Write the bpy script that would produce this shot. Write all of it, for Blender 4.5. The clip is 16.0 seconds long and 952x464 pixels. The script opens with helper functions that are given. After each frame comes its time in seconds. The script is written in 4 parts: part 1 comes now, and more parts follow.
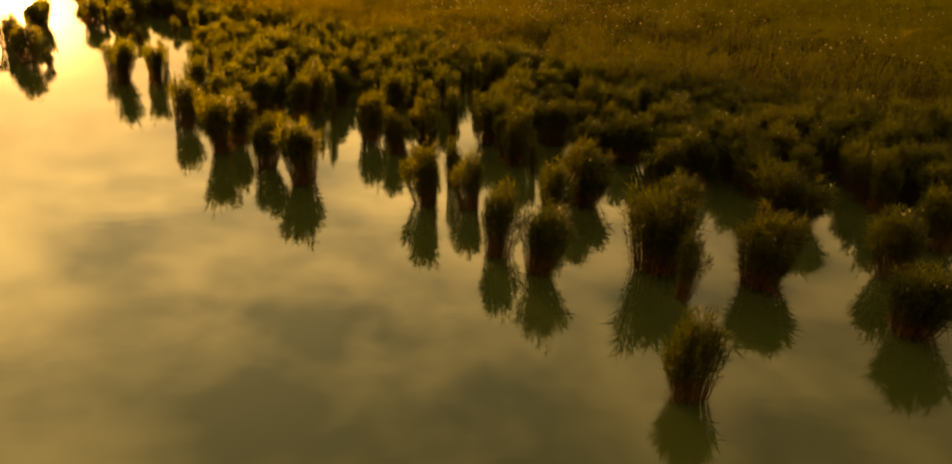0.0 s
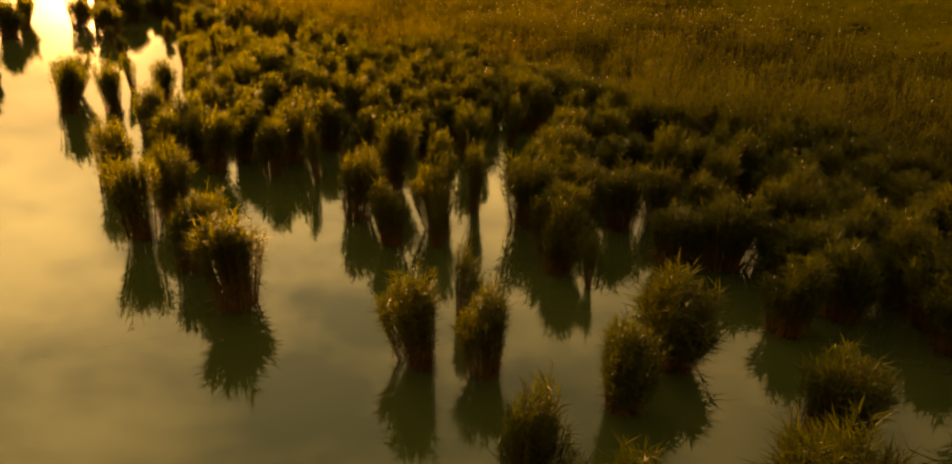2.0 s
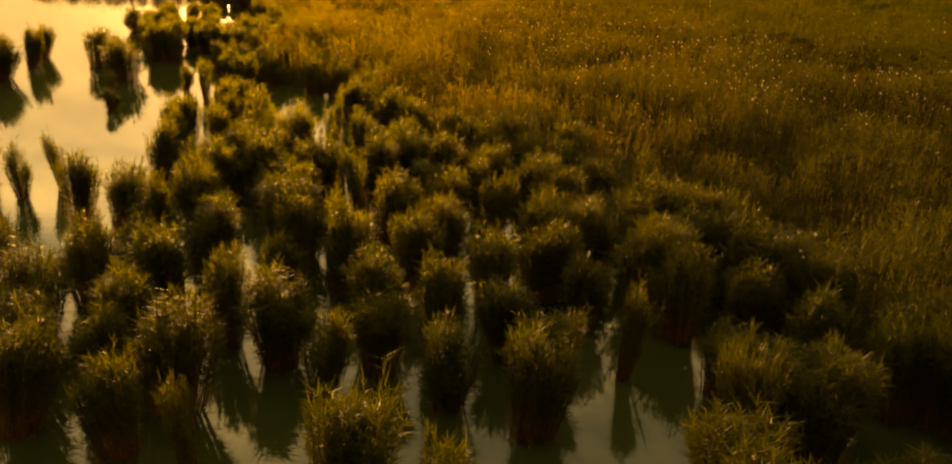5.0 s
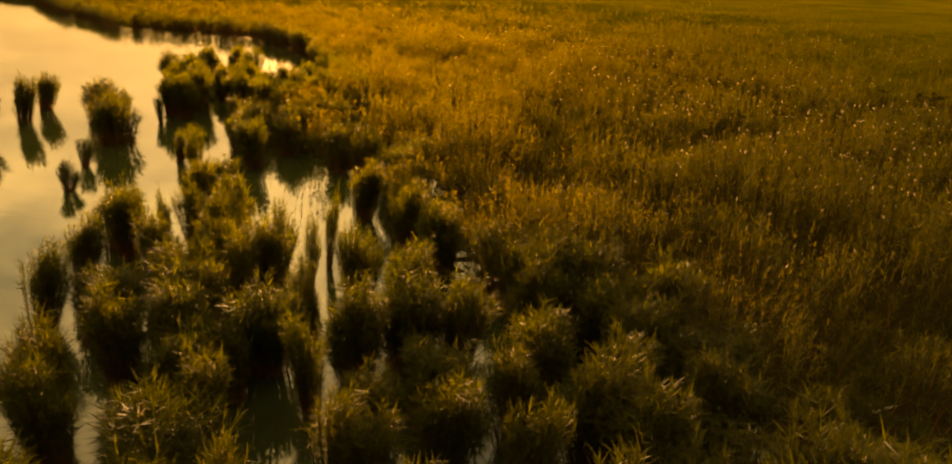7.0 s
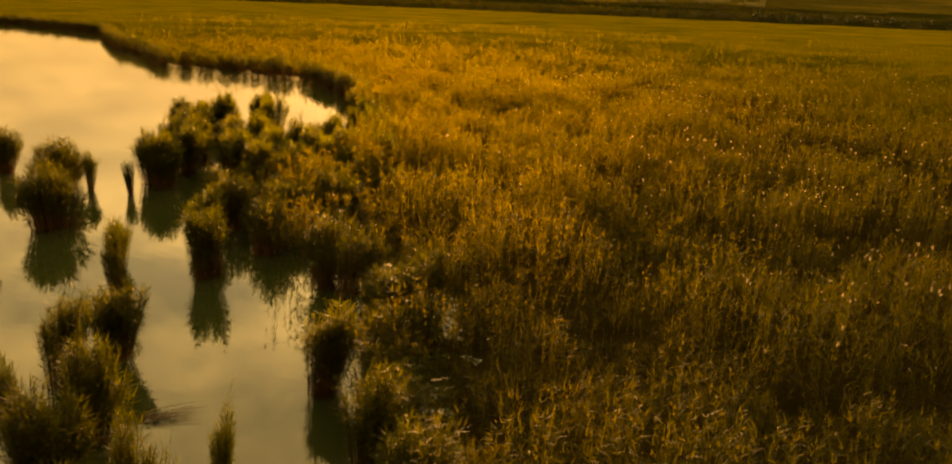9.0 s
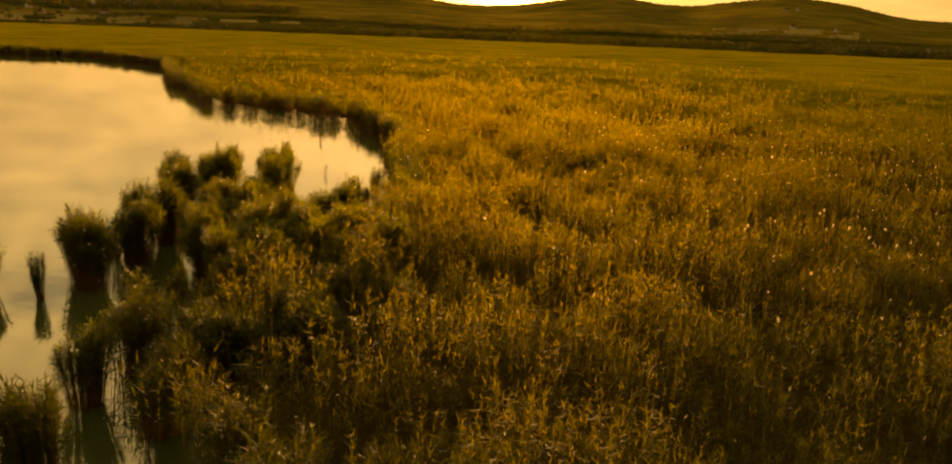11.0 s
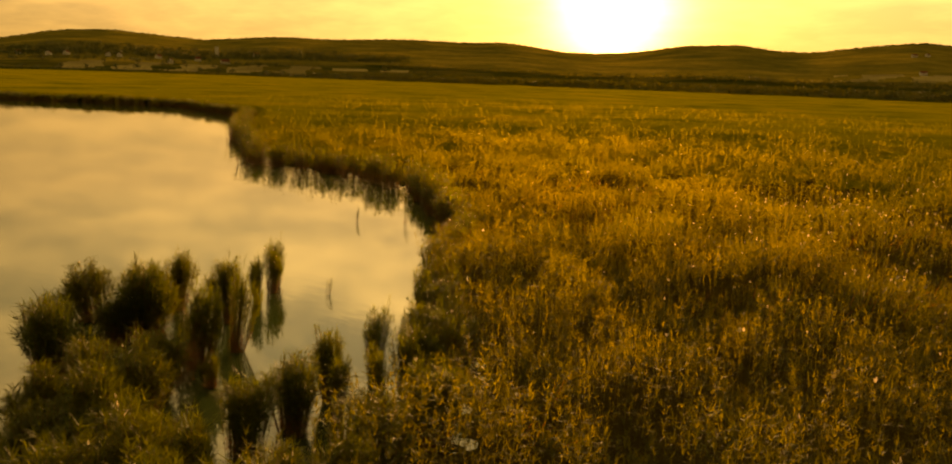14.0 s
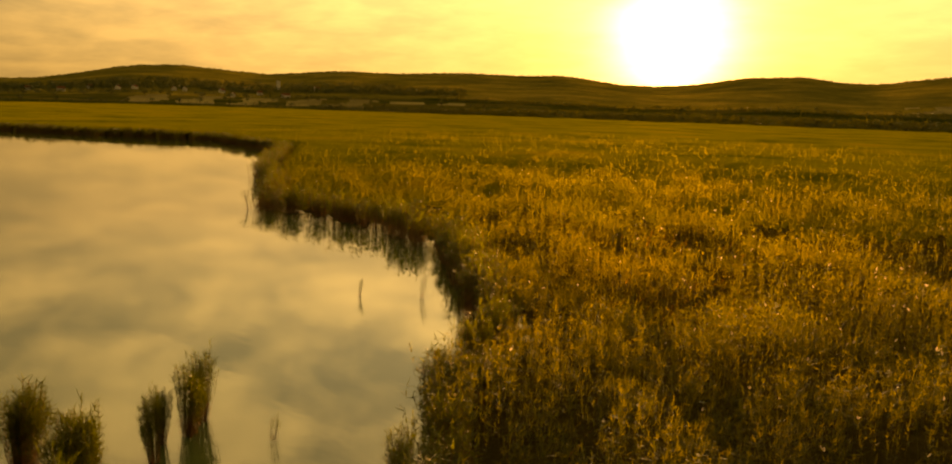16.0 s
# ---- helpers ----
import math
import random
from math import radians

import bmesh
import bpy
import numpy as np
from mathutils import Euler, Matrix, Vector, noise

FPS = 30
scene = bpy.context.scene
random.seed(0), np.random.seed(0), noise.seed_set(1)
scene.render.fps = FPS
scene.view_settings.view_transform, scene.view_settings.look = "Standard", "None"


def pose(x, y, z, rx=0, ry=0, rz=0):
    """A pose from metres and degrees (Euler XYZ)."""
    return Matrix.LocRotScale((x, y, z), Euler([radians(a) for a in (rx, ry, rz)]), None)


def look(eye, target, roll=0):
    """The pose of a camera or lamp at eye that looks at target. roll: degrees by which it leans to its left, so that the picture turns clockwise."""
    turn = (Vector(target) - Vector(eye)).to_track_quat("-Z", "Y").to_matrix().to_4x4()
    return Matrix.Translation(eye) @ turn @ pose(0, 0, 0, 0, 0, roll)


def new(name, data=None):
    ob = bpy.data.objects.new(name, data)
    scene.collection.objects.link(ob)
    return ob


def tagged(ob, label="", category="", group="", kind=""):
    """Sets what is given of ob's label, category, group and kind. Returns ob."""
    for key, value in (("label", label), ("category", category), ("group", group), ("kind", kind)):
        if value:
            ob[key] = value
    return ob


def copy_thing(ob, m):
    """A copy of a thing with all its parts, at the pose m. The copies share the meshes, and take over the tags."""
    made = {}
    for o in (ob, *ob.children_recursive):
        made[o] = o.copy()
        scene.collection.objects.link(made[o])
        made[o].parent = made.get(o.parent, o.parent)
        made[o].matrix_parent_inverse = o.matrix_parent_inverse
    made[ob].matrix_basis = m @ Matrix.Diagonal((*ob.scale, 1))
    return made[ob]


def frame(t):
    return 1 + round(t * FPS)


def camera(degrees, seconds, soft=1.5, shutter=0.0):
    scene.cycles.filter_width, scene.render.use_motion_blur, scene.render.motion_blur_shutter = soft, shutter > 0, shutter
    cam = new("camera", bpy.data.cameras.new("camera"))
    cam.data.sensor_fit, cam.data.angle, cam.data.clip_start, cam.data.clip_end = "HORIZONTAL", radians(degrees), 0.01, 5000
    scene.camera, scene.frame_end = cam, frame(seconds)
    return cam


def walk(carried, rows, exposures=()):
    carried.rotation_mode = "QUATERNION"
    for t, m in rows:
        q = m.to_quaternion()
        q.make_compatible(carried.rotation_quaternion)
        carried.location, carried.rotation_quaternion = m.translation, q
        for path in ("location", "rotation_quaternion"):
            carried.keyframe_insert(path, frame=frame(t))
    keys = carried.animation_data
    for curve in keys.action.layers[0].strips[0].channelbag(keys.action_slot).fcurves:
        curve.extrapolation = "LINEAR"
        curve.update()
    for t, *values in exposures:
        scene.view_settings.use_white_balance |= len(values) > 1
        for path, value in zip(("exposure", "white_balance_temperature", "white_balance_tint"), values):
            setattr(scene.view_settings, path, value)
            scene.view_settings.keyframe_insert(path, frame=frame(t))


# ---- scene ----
cam = camera(60.6, 16.0, soft=2.0)
METRES, EYE, TILT, LEAN, TURN = 115.0, 11.4, -20.8, -1.0, 0.0
ROWS = [
    (0.0, 0.0, 0.0, 0.0, -0.0, 0.0, -0.0),
    (0.5, 0.0017, 0.0291, 0.0104, 0.66, -0.33, -0.27),
    (1.0, 0.0028, 0.0579, 0.0213, 1.16, -0.69, -0.51),
    (1.5, 0.0039, 0.0869, 0.0325, 1.83, -0.78, -0.73),
    (2.0, 0.0046, 0.1162, 0.0434, 3.1, -0.69, -1.3),
    (2.5, 0.0052, 0.1459, 0.0545, 4.34, -0.65, -1.86),
    (3.0, 0.0052, 0.1756, 0.0653, 5.61, -0.61, -2.44),
    (3.5, 0.0045, 0.2046, 0.0766, 6.93, -0.59, -3.03),
    (4.0, 0.0037, 0.2343, 0.0875, 8.32, -0.52, -3.62),
    (6.5, -0.0105, 0.3793, 0.1397, 15.79, 1.64, -6.83),
    (7.0, -0.0158, 0.4079, 0.1504, 17.23, 2.04, -7.39),
    (7.5, -0.0218, 0.4364, 0.161, 18.58, 2.46, -7.92),
    (8.0, -0.0287, 0.4646, 0.1719, 19.9, 2.84, -8.4),
    (8.5, -0.0363, 0.4926, 0.1825, 21.21, 3.23, -8.93),
    (9.0, -0.0447, 0.5206, 0.193, 22.54, 3.61, -9.43),
    (11.5, -0.0982, 0.6575, 0.2461, 29.19, 5.11, -11.61),
    (12.0, -0.1114, 0.6839, 0.2563, 30.44, 5.4, -12.02),
    (12.5, -0.1252, 0.7101, 0.2666, 31.72, 5.67, -12.4),
    (13.0, -0.1399, 0.7361, 0.2769, 32.91, 5.92, -12.7),
    (13.5, -0.1553, 0.7619, 0.2869, 34.07, 6.22, -13.02),
    (14.0, -0.1712, 0.7872, 0.2969, 35.19, 6.51, -13.31),
    (14.5, -0.1877, 0.8124, 0.3066, 36.23, 6.81, -13.57),
    (15.0, -0.2048, 0.837, 0.316, 37.19, 7.15, -13.79),
    (15.5, -0.2227, 0.8613, 0.3253, 38.12, 7.5, -14.09),
    (16.0, -0.2411, 0.8855, 0.3345, 39.16, 7.82, -14.38),
]
EXPOSURES = [(0.0, 0.46, 13500, 25), (4.0, 0.48, 13500, 27), (8.5, 0.46, 13500, 27), (13.0, 0.44, 13500, 25), (16.0, 0.36, 13000, 22)]
walk(cam, [(t, pose(0, 0, EYE, TILT, LEAN, TURN) @ pose(METRES * x, METRES * y, METRES * z, 90 + pitch, roll, yaw)) for t, x, y, z, yaw, pitch, roll in ROWS], EXPOSURES)

# ---- world and sun: a low evening sun just over the hills ----
SUN_EL, SUN_AZ = radians(4.8), radians(28.2)          # azimuth counted from +y towards -x
SUN_DIR = Vector((-math.sin(SUN_AZ) * math.cos(SUN_EL), math.cos(SUN_AZ) * math.cos(SUN_EL), math.sin(SUN_EL)))


def node(tree, kind, **inputs):
    n = tree.nodes.new(kind)
    for key, value in inputs.items():
        n.inputs[key.replace("_", " ")].default_value = value
    return n


def mathn(tree, op, a, b=None, clamp=False):
    n = tree.nodes.new("ShaderNodeMath")
    n.operation, n.use_clamp = op, clamp
    for i, v in enumerate((a, b)):
        if v is None:
            continue
        if isinstance(v, (int, float)):
            n.inputs[i].default_value = v
        else:
            tree.links.new(v, n.inputs[i])
    return n.outputs[0]


def mixc(tree, fac, a, b, blend="MIX"):
    n = tree.nodes.new("ShaderNodeMix")
    n.data_type, n.blend_type = "RGBA", blend
    for sock, v in ((n.inputs[0], fac), (n.inputs[6], a), (n.inputs[7], b)):
        if isinstance(v, (int, float)):
            sock.default_value = v
        elif isinstance(v, tuple):
            sock.default_value = (*v, 1)
        else:
            tree.links.new(v, sock)
    return n.outputs[2]


def ramp(tree, fac, stops):
    n = tree.nodes.new("ShaderNodeValToRGB")
    el = n.color_ramp.elements
    while len(el) < len(stops):
        el.new(0.5)
    for e, (p, c) in zip(el, stops):
        e.position, e.color = p, (*c, 1) if isinstance(c, tuple) else (c, c, c, 1)
    tree.links.new(fac, n.inputs[0])
    return n.outputs[0]


world = bpy.data.worlds.new("evening_sky")
scene.world = world
world.use_nodes = True
wt = world.node_tree
wt.nodes.clear()
sky = wt.nodes.new("ShaderNodeTexSky")
sky.sky_type, sky.sun_disc = "NISHITA", False
sky.sun_elevation, sky.sun_rotation = SUN_EL, -SUN_AZ
sky.air_density, sky.dust_density, sky.ozone_density = 1.3, 2.5, 1.0
geo = wt.nodes.new("ShaderNodeTexCoord")
sep = wt.nodes.new("ShaderNodeSeparateXYZ")
wt.links.new(geo.outputs["Generated"], sep.inputs[0])
up = mathn(wt, "ADD", mathn(wt, "MAXIMUM", sep.outputs[2], 0.0), 0.16)
flat = wt.nodes.new("ShaderNodeCombineXYZ")
wt.links.new(mathn(wt, "DIVIDE", sep.outputs[0], up), flat.inputs[0])
wt.links.new(mathn(wt, "DIVIDE", sep.outputs[1], up), flat.inputs[1])
# broad soft cloud banks and thinner streaks
mapc = wt.nodes.new("ShaderNodeMapping")
mapc.inputs["Rotation"].default_value[2] = radians(24)
mapc.inputs["Scale"].default_value = (0.8, 0.9, 1.0)
wt.links.new(flat.outputs[0], mapc.inputs[0])
bank = node(wt, "ShaderNodeTexNoise", Scale=1.7, Detail=6.0, Roughness=0.5, Distortion=0.35)
wt.links.new(mapc.outputs[0], bank.inputs["Vector"])
puff = node(wt, "ShaderNodeTexNoise", Scale=5.2, Detail=4.0, Roughness=0.55, Distortion=0.2)
wt.links.new(mapc.outputs[0], puff.inputs["Vector"])
cloud = ramp(wt, mathn(wt, "ADD", mathn(wt, "MULTIPLY", bank.outputs[0], 0.62), mathn(wt, "MULTIPLY", puff.outputs[0], 0.38)), [(0.40, 0.0), (0.50, 0.45), (0.62, 1.0)])
# thin and even towards the horizon
cloud = mathn(wt, "ADD", mathn(wt, "MULTIPLY", mathn(wt, "SUBTRACT", cloud, 0.5), ramp(wt, sep.outputs[2], [(0.0, 0.25), (0.16, 0.55), (0.36, 1.15)])), 0.5)
dot = wt.nodes.new("ShaderNodeVectorMath")
dot.operation = "DOT_PRODUCT"
wt.links.new(geo.outputs["Generated"], dot.inputs[0])
dot.inputs[1].default_value = SUN_DIR
near = mathn(wt, "MAXIMUM", dot.outputs["Value"], 0.0)
# light scattered forward round the sun: a tight core, a halo and a wide flush
core = mathn(wt, "MULTIPLY", mathn(wt, "POWER", near, 620.0), 10.0)
halo = mathn(wt, "MULTIPLY", mathn(wt, "POWER", near, 160.0), 0.85)
flush = mathn(wt, "MULTIPLY", mathn(wt, "POWER", near, 14.0), 0.11)
glow = mathn(wt, "ADD", mathn(wt, "MULTIPLY", mathn(wt, "ADD", core, halo), mathn(wt, "ADD", mathn(wt, "MULTIPLY", cloud, 0.6), 0.65)), flush)
SKY = 0.11
base = mixc(wt, 1.0, sky.outputs[0], (SKY, SKY, SKY), "MULTIPLY")
height = mathn(wt, "MAXIMUM", sep.outputs[2], 0.0)
veil = ramp(wt, height, [(0.0, (0.56, 0.42, 0.175)), (0.13, (0.80, 0.64, 0.325)), (0.32, (1.60, 1.42, 0.76)), (0.58, (1.46, 1.40, 0.84)), (1.0, (0.55, 0.57, 0.45))])
base = mixc(wt, 0.8, base, veil)
lit = mixc(wt, cloud, mixc(wt, 1.0, base, (0.56, 0.62, 0.68), "MULTIPLY"), mixc(wt, 1.0, veil, (1.5, 1.38, 1.15), "MULTIPLY"))
# the half of the sky towards the sun is the brighter
side = mathn(wt, "ADD", mathn(wt, "MULTIPLY", mathn(wt, "POWER", near, 3.0), 1.05), 0.24)
sided = wt.nodes.new("ShaderNodeCombineColor")
for i in range(3):
    wt.links.new(side, sided.inputs[i])
lit = mixc(wt, 1.0, lit, sided.outputs[0], "MULTIPLY")
warm = wt.nodes.new("ShaderNodeCombineColor")
for i, k in enumerate((1.0, 0.58, 0.26)):
    wt.links.new(mathn(wt, "MULTIPLY", glow, k), warm.inputs[i])
total = mixc(wt, 1.0, lit, warm.outputs[0], "ADD")
bg = node(wt, "ShaderNodeBackground", Strength=1.0)
wt.links.new(total, bg.inputs[0])
wout = wt.nodes.new("ShaderNodeOutputWorld")
wt.links.new(bg.outputs[0], wout.inputs[0])

sun = new("sun", bpy.data.lights.new("sun", "SUN"))
sun.data.energy, sun.data.angle, sun.data.color = 5.0, radians(1.0), (1.0, 0.64, 0.30)
sun.matrix_world = look(SUN_DIR * 100, (0, 0, 0))


# ---- materials ----
def material(name):
    m = bpy.data.materials.new(name)
    m.use_nodes = True
    t = m.node_tree
    t.nodes.clear()
    return m, t, t.nodes.new("ShaderNodeOutputMaterial")


def plant_material(name, dark, light, rough=0.55, through_light=0.4, glow_tint=(1.0, 0.86, 0.25), onward_tint=(2.0, 1.5, 0.6)):
    """A blade or stem: colour varies from blade to blade and in broad drifts; part of the light passes through."""
    m, t, out = material(name)
    g = t.nodes.new("ShaderNodeNewGeometry")
    col = ramp(t, g.outputs["Random Per Island"], [(0.0, dark), (0.7, tuple((a + b) / 2 for a, b in zip(dark, light))), (1.0, light)])
    drift = node(t, "ShaderNodeTexNoise", Scale=0.16, Detail=3.0)
    t.links.new(g.outputs["Position"], drift.inputs["Vector"])
    col = mixc(t, ramp(t, drift.outputs[0], [(0.38, 0.0), (0.68, 0.55)]), col, (light[0] * 1.1, light[1] * 0.98, light[2]))
    p = node(t, "ShaderNodeBsdfPrincipled", Roughness=rough)
    p.inputs["Specular IOR Level"].default_value = 0.15
    t.links.new(col, p.inputs["Base Color"])
    if through_light:
        # light that passes the blade: part evenly spread, part carried on in the sun's direction
        tint = mixc(t, 1.0, col, glow_tint, "MULTIPLY")
        tr = t.nodes.new("ShaderNodeBsdfTranslucent")
        t.links.new(tint, tr.inputs[0])
        onward = node(t, "ShaderNodeBsdfRefraction", Roughness=1.0, IOR=1.8)
        t.links.new(mixc(t, 1.0, tint, onward_tint, "MULTIPLY"), onward.inputs[0])
        passed = t.nodes.new("ShaderNodeAddShader")
        t.links.new(tr.outputs[0], passed.inputs[0])
        t.links.new(onward.outputs[0], passed.inputs[1])
        mx = node(t, "ShaderNodeMixShader", Fac=through_light)
        t.links.new(p.outputs[0], mx.inputs[1])
        t.links.new(passed.outputs[0], mx.inputs[2])
        t.links.new(mx.outputs[0], out.inputs[0])
    else:
        t.links.new(p.outputs[0], out.inputs[0])
    return m


LEAF = plant_material("reed_leaf", (0.070, 0.084, 0.013), (0.096, 0.104, 0.016), 0.6, 0.6, (0.98, 0.86, 0.34), (1.0, 0.72, 0.42))
# leaves of the clumps: a wider range of greens than the bed's
CLUMP_LEAF = plant_material("young_reed_leaf", (0.046, 0.064, 0.009), (0.118, 0.130, 0.016), 0.5, 0.6, (0.92, 0.88, 0.34), (1.0, 0.85, 0.5))
GREEN_STEM = plant_material("green_stem", (0.05, 0.056, 0.010), (0.10, 0.095, 0.02), 0.7, 0.1)
STEM = plant_material("reed_stem", (0.075, 0.045, 0.015), (0.18, 0.115, 0.042), 0.6, 0.15)
DRY = plant_material("dead_reed", (0.11, 0.045, 0.014), (0.24, 0.11, 0.035), 0.7, 0.3)
PLUME = plant_material("reed_plume", (0.46, 0.39, 0.27), (0.70, 0.62, 0.46), 0.8, 0.35, (1.0, 0.95, 0.86), (0.4, 0.38, 0.32))
FOLIAGE = plant_material("tree_foliage", (0.030, 0.045, 0.012), (0.06, 0.075, 0.02), 0.8, 0.06)


def ground_like(name, stops, scale, fine, bump, rough=0.9, fuzz=None):
    m, t, out = material(name)
    last = None
    g = t.nodes.new("ShaderNodeNewGeometry")
    n1 = node(t, "ShaderNodeTexNoise", Scale=scale, Detail=6.0, Roughness=0.6)
    n2 = node(t, "ShaderNodeTexNoise", Scale=fine, Detail=4.0, Roughness=0.7)
    for n in (n1, n2):
        t.links.new(g.outputs["Position"], n.inputs["Vector"])
    col = ramp(t, n1.outputs[0], stops)
    col = mixc(t, 0.6, col, ramp(t, n2.outputs[0], [(0.3, 0.35), (0.7, 1.0)]), "MULTIPLY")
    if rough < 0.9:
        p = node(t, "ShaderNodeBsdfPrincipled", Roughness=rough)
        t.links.new(col, p.inputs["Base Color"])
    else:
        p = node(t, "ShaderNodeBsdfDiffuse", Roughness=1.0)
        t.links.new(col, p.inputs["Color"])
        if fuzz:
            # waxy blades that glance in the low sun
            f = node(t, "ShaderNodeBsdfGlossy", Roughness=0.95)
            t.links.new(mixc(t, 1.0, col, fuzz, "MULTIPLY"), f.inputs["Color"])
            both = t.nodes.new("ShaderNodeAddShader")
            t.links.new(p.outputs[0], both.inputs[0])
            t.links.new(f.outputs[0], both.inputs[1])
            last = both
    b = node(t, "ShaderNodeBump", Strength=0.8, Distance=bump)
    t.links.new(n2.outputs[0], b.inputs["Height"])
    t.links.new(b.outputs[0], p.inputs["Normal"])
    t.links.new((last or p).outputs[0], out.inputs[0])
    return m


# sheet filling the reed mass; its dark tone stands for shade between plants
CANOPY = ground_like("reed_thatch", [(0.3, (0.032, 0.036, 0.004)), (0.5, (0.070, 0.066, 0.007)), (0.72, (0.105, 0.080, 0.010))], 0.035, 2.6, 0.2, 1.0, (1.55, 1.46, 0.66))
# near underlayer: the shade between the plants is put into this brown
SHADE_BROWN = ground_like("dead_litter", [(0.35, (0.050, 0.038, 0.012)), (0.65, (0.090, 0.068, 0.018))], 0.5, 5.0, 0.1)
MUD = ground_like("lake_mud", [(0.35, (0.05, 0.04, 0.025)), (0.65, (0.09, 0.075, 0.045))], 0.3, 4.0, 0.05)
FARLAND = ground_like("farmland", [(0.36, (0.035, 0.045, 0.008)), (0.47, (0.07, 0.072, 0.014)), (0.53, (0.15, 0.12, 0.03)), (0.58, (0.06, 0.065, 0.012)), (0.7, (0.12, 0.10, 0.025))], 0.0035, 0.02, 3.0)
STUBBLE = ground_like("pale_stubble", [(0.35, (0.22, 0.175, 0.07)), (0.65, (0.38, 0.30, 0.12))], 0.006, 0.05, 0.5)
# wooded hills; the grey of distant haze is mixed into the greens
FOREST = ground_like("hill_forest", [(0.36, (0.040, 0.043, 0.012)), (0.5, (0.062, 0.060, 0.015)), (0.66, (0.096, 0.084, 0.024))], 0.009, 0.07, 8.0, 1.0, (1.5, 1.2, 0.9))

# still, turbid lake water
WATER, t, out = material("lake_water")
g = t.nodes.new("ShaderNodeNewGeometry")
p = node(t, "ShaderNodeBsdfPrincipled", Roughness=0.02, IOR=1.45)
tint = node(t, "ShaderNodeTexNoise", Scale=0.03, Detail=3.0)
t.links.new(g.outputs["Position"], tint.inputs["Vector"])
t.links.new(ramp(t, tint.outputs[0], [(0.3, (0.034, 0.048, 0.016)), (0.7, (0.044, 0.060, 0.020))]), p.inputs["Base Color"])
mp = t.nodes.new("ShaderNodeMapping")
mp.inputs["Rotation"].default_value[2] = radians(35)
mp.inputs["Scale"].default_value = (0.5, 1.6, 1)
t.links.new(g.outputs["Position"], mp.inputs[0])
rip = node(t, "ShaderNodeTexNoise", Scale=1.1, Detail=3.0, Roughness=0.55)
t.links.new(mp.outputs[0], rip.inputs["Vector"])
calm = node(t, "ShaderNodeTexNoise", Scale=0.05, Detail=2.0)
t.links.new(mp.outputs[0], calm.inputs["Vector"])
b = node(t, "ShaderNodeBump", Distance=0.02)
t.links.new(ramp(t, calm.outputs[0], [(0.4, 0.03), (0.65, 0.22)]), b.inputs["Strength"])
t.links.new(rip.outputs[0], b.inputs["Height"])
t.links.new(b.outputs[0], p.inputs["Normal"])
t.links.new(p.outputs[0], out.inputs[0])


# ---- mesh helpers ----
def mesh_from(name, verts, quads=None, tris=None, mat=None, smooth=False):
    me = bpy.data.meshes.new(name)
    quads = np.zeros((0, 4), int) if quads is None else np.asarray(quads).reshape(-1, 4)
    tris = np.zeros((0, 3), int) if tris is None else np.asarray(tris).reshape(-1, 3)
    me.vertices.add(len(verts))
    me.vertices.foreach_set("co", np.asarray(verts, np.float32).ravel())
    idx = np.concatenate([quads.ravel(), tris.ravel()]).astype(np.int32)
    start = np.concatenate([np.arange(len(quads)) * 4, len(quads) * 4 + np.arange(len(tris)) * 3]).astype(np.int32)
    me.loops.add(len(idx))
    me.loops.foreach_set("vertex_index", idx)
    me.polygons.add(len(start))
    me.polygons.foreach_set("loop_start", start)
    if smooth:
        me.polygons.foreach_set("use_smooth", np.ones(len(start), bool))
    me.update(calc_edges=True)
    if mat:
        me.materials.append(mat)
    return me


def put_part(name, me, parent, label=""):
    ob = new(name, me)
    ob.parent = parent
    return tagged(ob, label)


def part(name, bm, mat, parent, label=""):
    me = bpy.data.meshes.new(name)
    bm.to_mesh(me)
    bm.free()
    me.materials.append(mat)
    return put_part(name, me, parent, label)


def stems_mesh(rng, foot, head, width):
    """Slender tapering stems as three-sided rods."""
    n = len(foot)
    a0 = rng.uniform(0, 6.28, n)
    rings = []
    for c, k in ((foot, 1.0), (head, 0.35)):
        for j in range(3):
            a = a0 + j * 2.094
            rings.append(c + (width * k)[:, None] * np.stack([np.cos(a), np.sin(a), 0 * a], 1))
    v = np.stack(rings, 1).reshape(-1, 3)
    o = np.arange(n)[:, None, None] * 6
    q = np.array([[j, (j + 1) % 3, 3 + (j + 1) % 3, 3 + j] for j in range(3)])
    return v, (o + q[None]).reshape(-1, 4)


def leaves_mesh(rng, root, az, length, width, rise, droop, plain=False):
    """Long tapering blades that leave the stem at an angle and bend over to a pointed tip; plain ones are straight."""
    n = len(root)
    out = np.stack([np.cos(az), np.sin(az), np.zeros(n)], 1)
    side = np.stack([-np.sin(az), np.cos(az), rng.normal(0, 0.35, n)], 1)
    z = np.array([0, 0, 1.0])
    def along(f):
        return root + out * (length * f * np.cos(rise) * (1 + 0.15 * f))[:, None] + z * (length * (f * np.sin(rise) - droop * f * f))[:, None]
    s = side * (width * 0.55)[:, None]
    if plain:
        return np.stack([root - s, root + s, along(1.0)], 1).reshape(-1, 3), None, np.arange(n * 3).reshape(-1, 3)
    mid = along(0.42)
    v = np.stack([root, mid + s, along(1.0), mid - s], 1).reshape(-1, 3)
    return v, np.arange(n * 4).reshape(-1, 4), None


